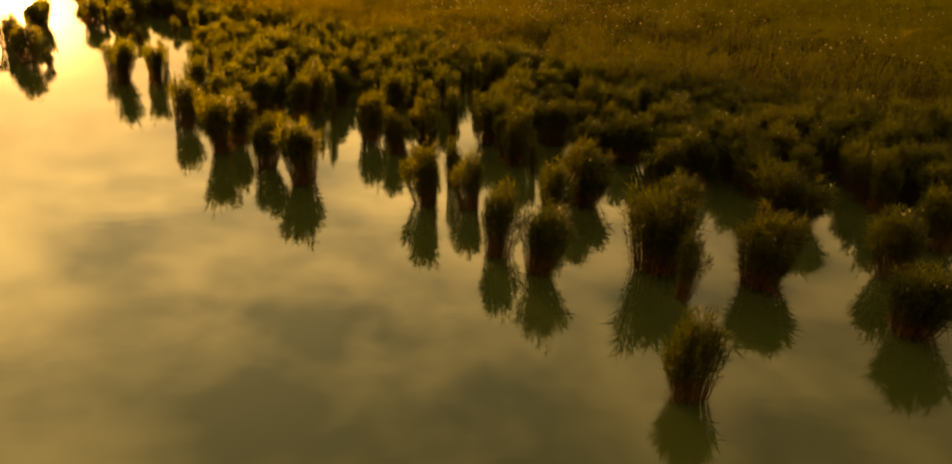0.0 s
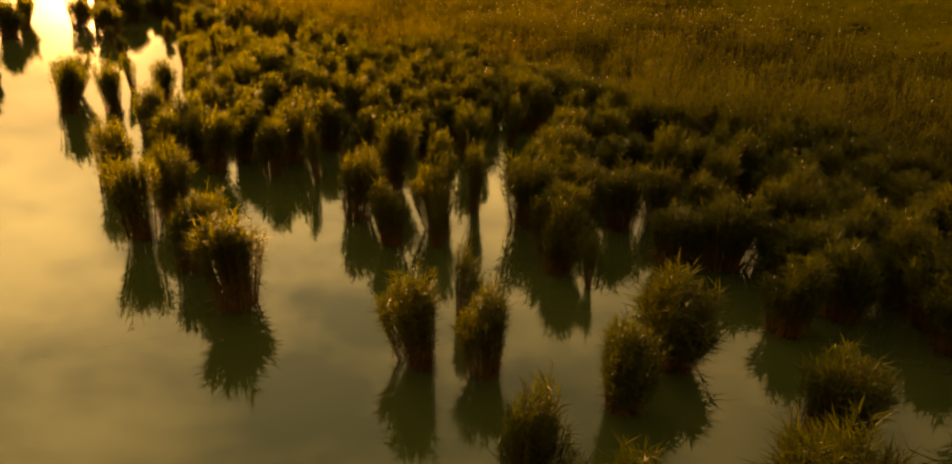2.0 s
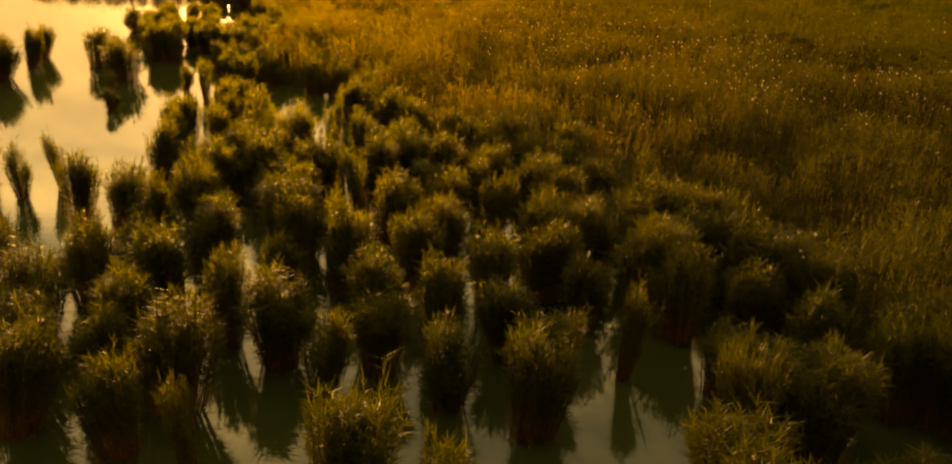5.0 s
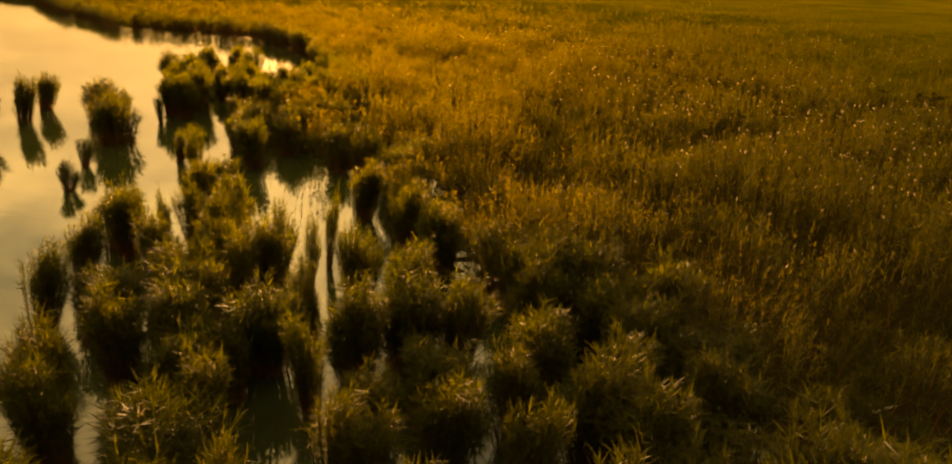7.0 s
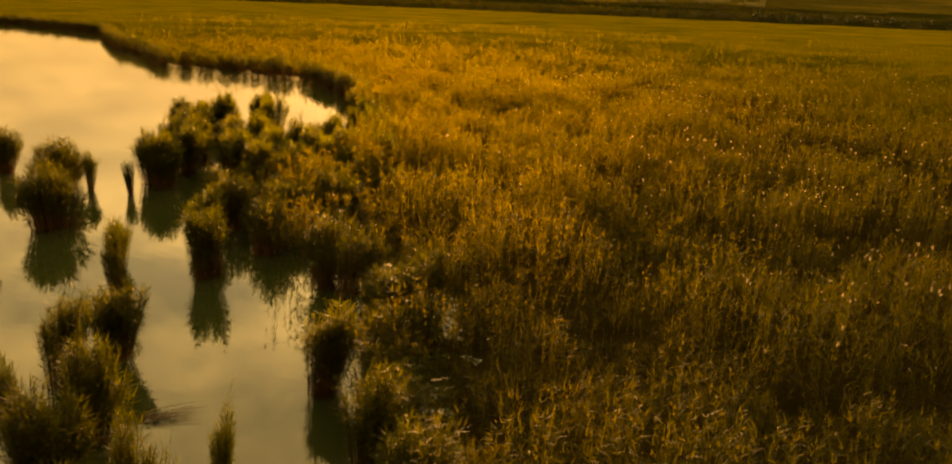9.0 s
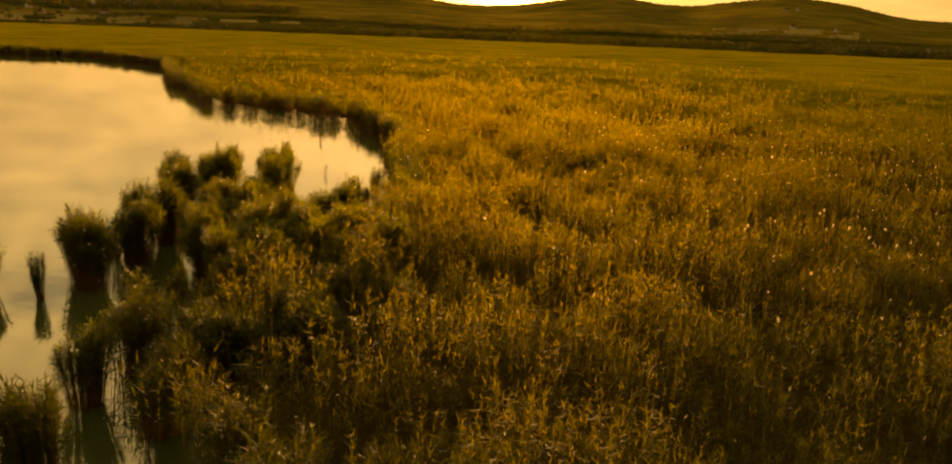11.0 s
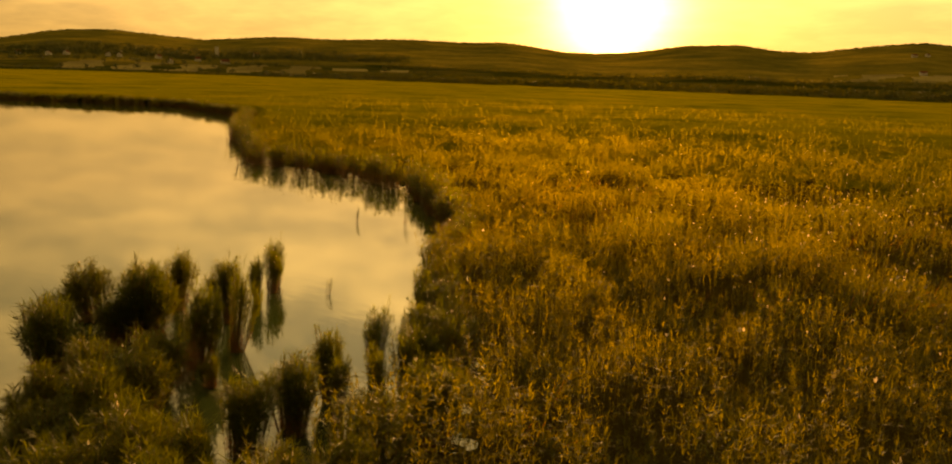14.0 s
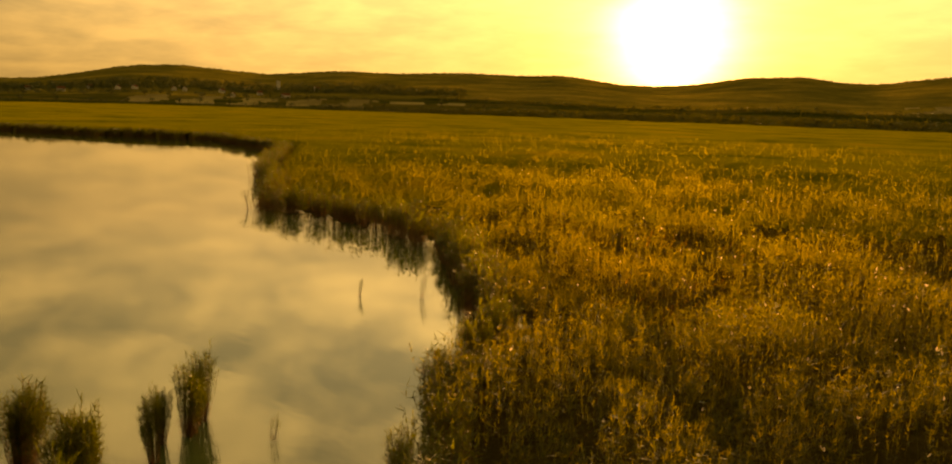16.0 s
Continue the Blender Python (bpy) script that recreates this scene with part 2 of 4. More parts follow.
def plumes_mesh(rng, root, lean, length, width):
    """Feathery seed heads: three loose tufts of silk on each, spreading and nodding."""
    n = len(root)
    k = np.repeat(np.arange(n), 3)
    az = np.arctan2(lean[k, 1], lean[k, 0]) + rng.normal(0, 0.9, len(k))
    rise = np.clip(1.4 - 0.6 * np.hypot(lean[k, 0], lean[k, 1]) + rng.normal(0, 0.15, len(k)), 0.9, 1.55)
    return leaves_mesh(rng, root[k], az, length[k] * rng.uniform(0.7, 1.1, len(k)), width[k] * 2, rise, rng.uniform(0.0, 0.15, len(k)))


# ---- plan: the reed bed's waterside edge, and the lake beyond it ----
EDGE = [(400, -160), (120, -30), (80, -8), (48, 16), (36, 29), (30, 38), (24, 44), (17, 49), (12, 52.5), (8, 55), (5.2, 58.5), (3.2, 62.5), (-0.8, 66.5), (-4.8, 70.8), (-8.6, 74.8), (-11.6, 76), (-14, 78.2), (-16.2, 81.3), (-17, 84.4), (-17.6, 86.6),
        (-18, 88.5), (-24, 88.5), (-33, 94.5), (-32, 101), (-33.5, 109), (-36.8, 117), (-44.2, 125.2), (-47.2, 129.6), (-52.4, 138.8), (-67, 151),
        (-80, 156.6), (-95, 156), (-99, 158), (-115, 169), (-125, 175), (-146, 191), (-166, 208), (-213, 222), (-248, 206), (-270, 198), (-420, 150), (-900, 60)]
E = np.array(EDGE, float)


def edge_distance(x, y):
    """Metres into the reed bed from its waterside edge (negative over open water)."""
    best = np.full(x.shape, 1e9)
    inside = np.zeros(x.shape, bool)
    for (x0, y0), (x1, y1) in zip(E[:-1], E[1:]):
        dx, dy = x1 - x0, y1 - y0
        k = np.clip(((x - x0) * dx + (y - y0) * dy) / (dx * dx + dy * dy), 0, 1)
        best = np.minimum(best, np.hypot(x - x0 - k * dx, y - y0 - k * dy))
        cross = (min(x0, x1) <= x) & (x < max(x0, x1)) & (y > y0 + (x - x0) * dy / (dx if dx else 1e-9))
        inside ^= cross
    return np.where(inside, best, -best)


# small pools of open water left between the clumps and in the bed's margin
POOLS = [(0.5, 56.2), (-0.3, 61.4), (-1.1, 51.3), (4.3, 47.3), (5.7, 48.1), (9.8, 47.9), (9.0, 44.4), (8.1, 39.3), (10.2, 47.7), (11.7, 37.0), (16.0, 32.3), (-7.9, 69.4), (-8.9, 73.0), (-5.1, 63.6), (-0.2, 67.3), (-9.2, 74.0), (-17.1, 84.9)]


def in_pool(x, y, pools=POOLS):
    """Each pool is a narrow oval, longest across the bed's edge."""
    hit = x * 0 > 1
    for px, py in pools:
        hit = hit | (((x - px) / 0.95) ** 2 + ((y - py + 0.7) / 1.9) ** 2 < 1)
    return hit


def roll_of(x, y):
    """Long low waves over the far reaches of the bed."""
    return 0.6 * np.sin(x * 0.05 + 1.3 * np.sin(y * 0.031)) * np.sin(y * 0.043 + 0.9 * np.sin(x * 0.027)) + 0.4 * np.sin(x * 0.11 + y * 0.07)


def swell(x, y):
    """Broad waves in the height of the reeds, and the hummocks of single stands."""
    return (0.45 * np.sin(x * 0.31 + 1.7 * np.sin(y * 0.13)) * np.sin(y * 0.27 + 0.9 * np.sin(x * 0.17)) + 0.3 * np.sin(x * 0.71 + y * 0.53) * np.sin(y * 0.83 - x * 0.29)
            + 0.55 * np.sin(x * 1.7 + 2 * np.sin(y * 0.9)) * np.sin(y * 1.5 + 1.6 * np.sin(x * 0.8)))


# the line along which the reeds are built most finely: past the stands, then on towards the bay's head
FINE_LINE = np.array([(0.4, 30), (0.2, 38), (-1, 46), (-3, 55), (-5, 64), (-8, 73), (-12, 82), (-17, 91), (-22, 100), (-28, 109), (-34, 117), (-41, 126), (-47, 135)])


def path_distance(x, y):
    d = np.full(x.shape, 1e9)
    for px, py in FINE_LINE:
        d = np.minimum(d, np.hypot(x - px, y - py))
    return d


# ---- ground, water and far land ----
def polar_sheet(name, centre, radii, count, zfun, mat, keep=None, smooth=True):
    a = np.linspace(0, 2 * math.pi, count, endpoint=False) if isinstance(count, int) else np.radians(count)
    closed, count = isinstance(count, int) or len(count) % 2 == 1, len(a)
    x = centre[0] + radii[:, None] * np.cos(a)[None]
    y = centre[1] + radii[:, None] * np.sin(a)[None]
    z = zfun(x, y)
    v = np.stack([x, y, z], -1).reshape(-1, 3)
    i, j = np.meshgrid(np.arange(len(radii) - 1), np.arange(count if closed else count - 1), indexing="ij")
    k = (j + 1) % count
    q = np.stack([i * count + j, (i + 1) * count + j, (i + 1) * count + k, i * count + k], -1).reshape(-1, 4)
    if keep is not None:
        ok = keep(x, y).ravel()
        q = q[ok[q].all(1)]
        used = np.unique(q)
        remap = np.zeros(len(v), int)
        remap[used] = np.arange(len(used))
        v, q = v[used], remap[q]
    return mesh_from(name, v, q, mat=mat, smooth=smooth)


CENTRE = (-20.0, 100.0)
RIDGE_AZ = [-60, -20, 1.7, 3.9, 5.7, 9.2, 12.8, 15.6, 18, 19.6, 23.7, 26, 28.3, 31.4, 33.8, 35.7, 37.8, 42.8, 47.4, 50.7, 55.5, 58.6, 60.9, 64.1, 66.3, 69.3, 71.2, 100]
RIDGE_EL = [1.2, 1.3, 1.4, 1.7, 2.2, 2.65, 2.33, 1.97, 2.1, 2.42, 2.25, 1.85, 1.65, 1.68, 2.02, 2.2, 2.08, 2.22, 2.0, 2.06, 1.68, 1.92, 2.06, 1.88, 1.42, 0.92, 0.84, 0.8]
RIDGE_R = 2900.0
AZ_TABLE = np.arange(-180, 180, 0.1)
EL_TABLE = np.interp(AZ_TABLE, RIDGE_AZ, RIDGE_EL)
BELL = np.exp(-0.5 * (np.arange(-25, 26) / 6.0) ** 2)
EL_TABLE = np.convolve(np.pad(EL_TABLE, 25, mode="edge"), BELL / BELL.sum(), mode="valid")


crowns = np.random.default_rng(3)


def far_height(x, y):
    dx, dy = x - CENTRE[0], y - CENTRE[1]
    r, az = np.hypot(dx, dy), np.degrees(np.arctan2(-dx, dy))
    crest = 10.8 + np.tan(np.radians(np.interp(az, AZ_TABLE, EL_TABLE))) * RIDGE_R
    crest = crest + crowns.normal(0, 1.1, x.shape) * (np.abs(r - RIDGE_R) < 70)
    rise = np.clip((r - 1050) / (RIDGE_R - 1050), 0, 1)
    rise = rise ** 1.3
    fall = np.clip((r - RIDGE_R) / 900, 0, 1) * 0.5
    roll = 2 * np.sin(x * 0.006 + 1) * np.sin(y * 0.008) * np.clip((r - 1100) / 500, 0, 1)
    return 0.9 * np.clip((r - 560) / 250, 0, 1) - 0.5 + crest * rise * (1 - fall) + roll


radii = np.concatenate([np.array([2.0, 60, 200, 400, 560, 640, 720, 820]), np.linspace(900, 3900, 70)])
# finely divided towards the hills that come into view (angles from +x), coarsely behind; an odd count closes the ring
turns = np.concatenate([np.arange(70, 175, 0.09), np.arange(175, 430, 1.5)])
turns = turns if len(turns) % 2 else turns[:-1]
ground = new("ground", polar_sheet("ground", CENTRE, radii, turns, far_height, FARLAND))
ground.data.materials.append(FOREST)
ground.data.materials.append(MUD)
ground.data.materials.append(STUBBLE)
mids = np.zeros(len(ground.data.polygons) * 3, np.float32)
ground.data.polygons.foreach_get("center", mids)
mids = mids.reshape(-1, 3)
mr = np.hypot(mids[:, 0] - CENTRE[0], mids[:, 1] - CENTRE[1])
wood = 1480 + 90 * np.sin(mids[:, 0] * 0.004) * np.sin(mids[:, 1] * 0.005 + 1)
maz = np.degrees(np.arctan2(CENTRE[0] - mids[:, 0], mids[:, 1] - CENTRE[1]))
# mown fields between the hedges, on two slopes that face the lake
mown = ((np.abs(maz - 56) < 8) & (np.abs(mr - 1290) < 130)) | ((np.abs(maz - 9.5) < 4.5) & (np.abs(mr - 1560) < 120)) | ((np.abs(maz - 45) < 3) & (np.abs(mr - 1330) < 60))
mown &= np.sin(maz * 1.9 + mr * 0.011) + 0.6 * np.sin(maz * 0.7 - mr * 0.023) > -0.25
ground.data.polygons.foreach_set("material_index", np.where(mown, 3, np.where(mr > wood, 1, np.where(mr < 600, 2, 0))).astype(np.int32))
tagged(ground, "flat marsh ground running out to farmland and wooded hills", "ground", kind="structure")

water = new("water", polar_sheet("water", CENTRE, np.array([0.5, 30, 80, 200, 500, 1100.0]), 96, lambda x, y: 0 * x, WATER))
tagged(water, "still turbid green lake water mirroring the evening sky", "water", kind="structure")

# ---- the reed bed: a lower layer toned as shade, and the plants that stand out of it ----
ring = np.concatenate([np.geomspace(1.0, 60, 90), np.geomspace(60.9, 300, 130), np.geomspace(305, 1250, 50)])
jit = np.random.default_rng(5)


def far_limit(x, y):
    dx, dy = x - CENTRE[0], y - CENTRE[1]
    az = np.degrees(np.arctan2(-dx, dy))
    return np.interp(az, [-90, -20, 10, 30, 45, 60, 70, 120], [520, 540, 600, 700, 800, 950, 1100, 1150])


def stands(x, y, mound=5.2):
    """The bed is made of stands some metres wide: how far a place lies from its stand's middle (1 at the rim), the way there, and two random numbers of the stand."""
    bx, by = x + 1.6 * np.sin(y * 0.43 + 1) + 0.7 * np.sin(y * 1.1), y + 1.5 * np.sin(x * 0.47) + 0.6 * np.sin(x * 1.2 + 2)
    cx, cy = np.floor(bx / mound), np.floor(by / mound)
    best = np.full(x.shape, 1e9)
    rx, ry, ra, rb = np.zeros(x.shape), np.zeros(x.shape), np.zeros(x.shape), np.zeros(x.shape)
    for i in (-1, 0, 1):
        for j in (-1, 0, 1):
            ex, ey = cx + i, cy + j
            h1 = np.modf(np.abs(np.sin(ex * 12.9898 + ey * 78.233) * 437.585))[0]
            h2 = np.modf(np.abs(np.sin(ex * 39.346 + ey * 11.135) * 246.346))[0]
            h3 = np.modf(np.abs(np.sin(ex * 73.156 + ey * 52.235) * 123.456))[0]
            ox, oy = bx - (ex + 0.1 + 0.8 * h1) * mound, by - (ey + 0.1 + 0.8 * h2) * mound
            d = np.hypot(ox, oy) / (0.8 + 0.5 * h3)
            near = d < best
            best = np.where(near, d, best)
            rx, ry, ra, rb = np.where(near, ox, rx), np.where(near, oy, ry), np.where(near, h1, ra), np.where(near, h3, rb)
    return best / (mound * 0.55), rx, ry, ra, rb


def reed_top(x, y):
    """The height of the reeds' tops."""
    q, _, _, ha, hb = stands(x, y)
    near_water = 1 + 0.3 * np.exp(-(edge_distance(x, y) / 13) ** 2)
    broad, tuft = stands(x + 3.0, y - 2.0, 11.5)[0], stands(x, y, 1.9)[0]
    return 2.6 - 0.5 * np.minimum(tuft, 1.15) ** 2 + 0.65 * (1 - np.minimum(broad, 1.1) ** 2) + 0.22 * swell(x, y) + (hb - 0.5) * 1.3 * near_water - (1.15 + 0.6 * ha) * near_water * np.minimum(q, 1.1) ** 2.5


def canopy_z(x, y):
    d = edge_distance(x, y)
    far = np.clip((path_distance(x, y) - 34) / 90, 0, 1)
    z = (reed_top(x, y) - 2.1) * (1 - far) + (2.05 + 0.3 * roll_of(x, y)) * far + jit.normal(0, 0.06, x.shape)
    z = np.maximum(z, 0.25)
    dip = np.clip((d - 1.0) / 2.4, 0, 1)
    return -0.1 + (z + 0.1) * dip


bed = new("reed_bed", None)
tagged(bed, "dense bed of green reeds with pale seed heads standing in shallow water", "reed bed", kind="stuff")
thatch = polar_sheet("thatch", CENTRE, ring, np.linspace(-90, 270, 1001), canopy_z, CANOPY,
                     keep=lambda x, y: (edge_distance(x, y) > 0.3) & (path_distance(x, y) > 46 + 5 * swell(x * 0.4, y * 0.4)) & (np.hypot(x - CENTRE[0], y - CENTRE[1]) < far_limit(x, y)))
tagged(put_part("thatch", thatch, bed, "brown-green sheet filling the reeds, toned with the shade between them"), kind="stuff")

# the same layer, finely divided where the camera passes near, browned for shade between plants
gx, gy = np.meshgrid(np.arange(-100, 54, 0.44), np.arange(10, 188, 0.44), indexing="ij")
gz = 0.75 * canopy_z(gx, gy) + jit.normal(0, 0.09, gx.shape)
ok = (edge_distance(gx, gy) > 0.3) & (path_distance(gx, gy) < 54) & ~in_pool(gx, gy)
i, j = np.meshgrid(np.arange(gx.shape[0] - 1), np.arange(gx.shape[1] - 1), indexing="ij")
w = gx.shape[1]
q = np.stack([i * w + j, (i + 1) * w + j, (i + 1) * w + j + 1, i * w + j + 1], -1).reshape(-1, 4)
q = q[ok.ravel()[q].all(1)]
used = np.unique(q)
remap = np.zeros(gx.size, int)
remap[used] = np.arange(len(used))
near_thatch = mesh_from("thatch", np.stack([gx, gy, gz], -1).reshape(-1, 3)[used], remap[q], mat=SHADE_BROWN, smooth=True)
tagged(put_part("litter", near_thatch, bed, "brown underlayer of the near reeds, coloured as the shade between them"), kind="stuff")

rng = np.random.default_rng(11)


def scatter(x0, x1, y0, y1, density):
    n = int((x1 - x0) * (y1 - y0) * density)
    return rng.uniform(x0, x1, n), rng.uniform(y0, y1, n)


def grow(x, y, size, leaf_count, head_share):
    """Plants gathered into stands that lean outwards; size makes the far ones coarser."""
    q, ox, oy, _, _ = stands(x, y)
    _, tx, ty, _, _ = stands(x, y, 1.9)
    h = np.maximum(reed_top(x, y) + rng.normal(0, 0.16, len(x)), 1.0)
    keep = rng.uniform(0, 1, len(x)) < np.where(q > 1.0, 0.6, 1.0)
    x, y, h, ox, oy, tx, ty, size, head_share = (a[keep] for a in (x, y, h, ox, oy, tx, ty, size, head_share))
    n = len(x)
    foot = np.stack([x, y, np.full(n, 0.0)], 1)
    wind = np.stack([rng.normal(0.03, 0.09, n) + 0.05 * ox + 0.17 * tx, rng.normal(-0.02, 0.09, n) + 0.05 * oy + 0.17 * ty, np.zeros(n)], 1)
    head = foot + wind * h[:, None] * 0.8
    head[:, 2] = h
    up = head - foot
    sv, sq, _ = leaves_mesh(rng, foot + [0, 0, 0.2], np.arctan2(up[:, 1], up[:, 0]), np.linalg.norm(up, axis=1) * 0.88, 0.006 * size, np.arctan2(up[:, 2], np.hypot(up[:, 0], up[:, 1])), np.zeros(n))
    k = np.repeat(np.arange(n), leaf_count)
    f = 1.02 - 0.55 * rng.uniform(0, 1, len(k)) ** 1.25
    root = foot[k] + (head[k] - foot[k]) * f[:, None]
    lv, lq, lt = leaves_mesh(rng, root, rng.uniform(0, 6.28, len(k)), rng.uniform(0.18, 0.38, len(k)) * (0.75 + 0.25 * size[k]),
                             rng.uniform(0.020, 0.036, len(k)) * size[k], rng.uniform(0.3, 1.35, len(k)), rng.uniform(0.0, 0.4, len(k)), True)
    pick = rng.uniform(0, 1, n) < head_share
    lean = wind[pick] * 2 + rng.normal(0, 0.25, (pick.sum(), 3)) * [1, 1, 0]
    pv, pq, pt = plumes_mesh(rng, head[pick] + [0, 0, 0.10], lean, rng.uniform(0.13, 0.24, pick.sum()), rng.uniform(0.016, 0.03, pick.sum()) * (0.7 + 0.3 * size[pick]))
    return (sv, sq, None), (lv, lq, lt), (pv, pq, pt)


def head_share(x, y):
    d = edge_distance(x, y)
    drift = 0.5 + 0.5 * np.sin(x * 0.09 + 0.8) * np.sin(y * 0.075 + 0.05 * x)
    return np.clip((d - 7) / 20, 0.03, 1) * (0.10 + 0.34 * drift ** 1.5)


LEVELS = [(0, 20, 14.5, 1.0, 19), (20, 40, 7.5, 1.3, 14), (40, 80, 4.0, 1.55, 10), (80, 210, 1.0, 2.3, 8)]
for lo, hi, density, coarse, leaf_count in LEVELS:
    x, y = scatter(-40 - hi, 20 + hi, -hi, 130 + hi, density)
    pd = path_distance(x, y) * rng.uniform(0.8, 1.2, len(x))
    ed = edge_distance(x, y) + 0.5 * swell(x * 2.3, y * 2.1)
    # only where the land lies ahead of, below or beside the way
    ok = (pd >= lo) & (pd < hi) & (ed > 0) & ~in_pool(x, y) & (rng.uniform(0, 1, len(x)) < 0.72 + 0.35 * swell(x, y)) & (y > 14) & (x < 12 + 0.75 * y)
    x, y = x[ok], y[ok]
    size = np.full(len(x), coarse)
    groups = grow(x, y, size, leaf_count, head_share(x, y) * (0.42 if lo < 18 else 0.2 if lo < 35 else 0.12 if lo < 60 else 0.04))
    for name, (v, q, tr), mat in zip(("stalk", "foliage", "plume_spray"), groups, (GREEN_STEM, LEAF, PLUME)):
        if len(v):
            tagged(put_part(name, mesh_from(name, v, q, tr, mat), bed), kind="stuff")

# drifts of last year's reeds, bent over and bleached brown
x, y = scatter(-70, 25, 40, 165, 1.6)
drift = np.sin(x * 0.23 + 1.9 * np.sin(y * 0.11)) * np.sin(y * 0.19 + 1.3 * np.sin(x * 0.15))
ok = (drift > 0.45) & (edge_distance(x, y) > 4) & (path_distance(x, y) < 45) & ~in_pool(x, y)
x, y = x[ok], y[ok]
n = len(x)
old = leaves_mesh(rng, np.stack([x, y, np.maximum(reed_top(x, y) * 0.45, 0.5)], 1), rng.normal(0.6, 0.5, n), rng.uniform(0.9, 1.7, n), rng.uniform(0.014, 0.026, n), rng.uniform(0.7, 1.35, n), rng.uniform(0.0, 0.25, n))
tagged(put_part("dead_stalk", mesh_from("dead_stalk", *old, DRY), bed, "bleached brown dead reeds"), kind="stuff")

# ---- reed clumps standing in the open water ----
CLUMPS_A = [
    (-41.9, 74.8, 1.29, 3.0), (5.7, 18.2, 0.70, 2.2), (1.0, 27.6, 0.72, 2.6), (2.4, 26.2, 0.85, 2.4),
    (-1.9, 33.2, 0.85, 2.7), (0.0, 32.9, 0.65, 2.3), (4.8, 34.0, 1.28, 2.7), (3.3, 31.7, 0.74, 2.3),
    (6.7, 26.8, 1.22, 3.0), (6.9, 24.2, 0.57, 2.2), (9.9, 25.4, 1.32, 2.5), (12.9, 31.8, 1.35, 2.3),
    (13.3, 21.9, 1.15, 2.3), (14.9, 26.4, 0.95, 2.3), (17.6, 29.3, 1.05, 2.3), (13.0, 36.8, 1.04, 2.3),
    (14.9, 35.3, 0.66, 2.3), (7.9, 30.7, 0.98, 2.3), (8.6, 35.9, 0.99, 2.3), (7.8, 40.7, 1.35, 2.3),
    (11.3, 39.7, 0.94, 2.3), (-13.0, 41.1, 0.85, 3.0), (-7.8, 36.1, 1.15, 2.8), (-27.6, 63.5, 1.05, 2.5),
]
CLUMPS_B = [
    (-34.2, 66.3, 0.56, 1.3), (-36.9, 68.4, 1.17, 3.0), (-37.3, 88.8, 1.35, 2.8), (-25.5, 59.3, 0.89, 3.0),
    (-10.1, 38.6, 0.85, 2.7), (-12.8, 43.5, 0.85, 2.8), (-4.0, 41.5, 0.78, 2.3), (-45.5, 86.2, 1.11, 3.0),
    (-25.1, 63.7, 0.58, 2.3), (-24.5, 65.3, 0.42, 2.3), (-24.3, 74.1, 0.98, 2.3), (-2.3, 41.5, 0.53, 2.3),
    (-49.5, 95.5, 0.83, 2.7), (-42.9, 93.6, 1.30, 2.8), (-41.9, 94.9, 0.48, 2.2), (-34.8, 83.6, 0.51, 1.5),
    (-32.1, 79.6, 0.61, 1.4), (-40.7, 98.1, 0.89, 3.0), (-42.6, 104.1, 1.35, 3.0), (-40.3, 105.5, 0.85, 2.1),
    (-38.8, 106.4, 0.95, 2.1), (-24.0, 80.1, 0.79, 2.3), (-31.3, 86.8, 0.61, 1.7), (-29.8, 90.7, 0.71, 2.3),
]
CLUMPS_C = [
    (-39.1, 97.4, 1.00, 3.0), (-41.7, 109.2, 0.95, 2.4), (-36.2, 107.8, 0.80, 2.5), (-39.5, 95.4, 0.39, 1.8),
    (-40.7, 100.8, 0.97, 3.0), (-42.1, 100.8, 0.57, 2.0), (-47.4, 109.3, 0.97, 3.0), (-49.1, 113.9, 0.96, 3.0),
    (-44.8, 113.4, 0.71, 3.0), (-45.0, 115.2, 0.55, 3.0), (-32.7, 96.6, 0.57, 2.3), (-36.0, 102.6, 1.35, 2.3),
    (-49.0, 112.6, 0.93, 2.3), (-37.9, 112.0, 0.80, 2.4), (-37.8, 110.0, 0.75, 2.3), (-28.1, 94.1, 1.03, 2.3),
    (-26.1, 96.1, 1.03, 2.3), (-45.6, 104.3, 0.64, 2.6), (-48.6, 109.9, 1.10, 2.5), (-52.9, 113.7, 0.99, 2.3),
    (-52.1, 115.7, 0.76, 2.1), (-51.6, 117.0, 0.65, 2.6), (-48.4, 117.3, 0.73, 2.9), (-50.8, 120.7, 0.39, 1.8),
]
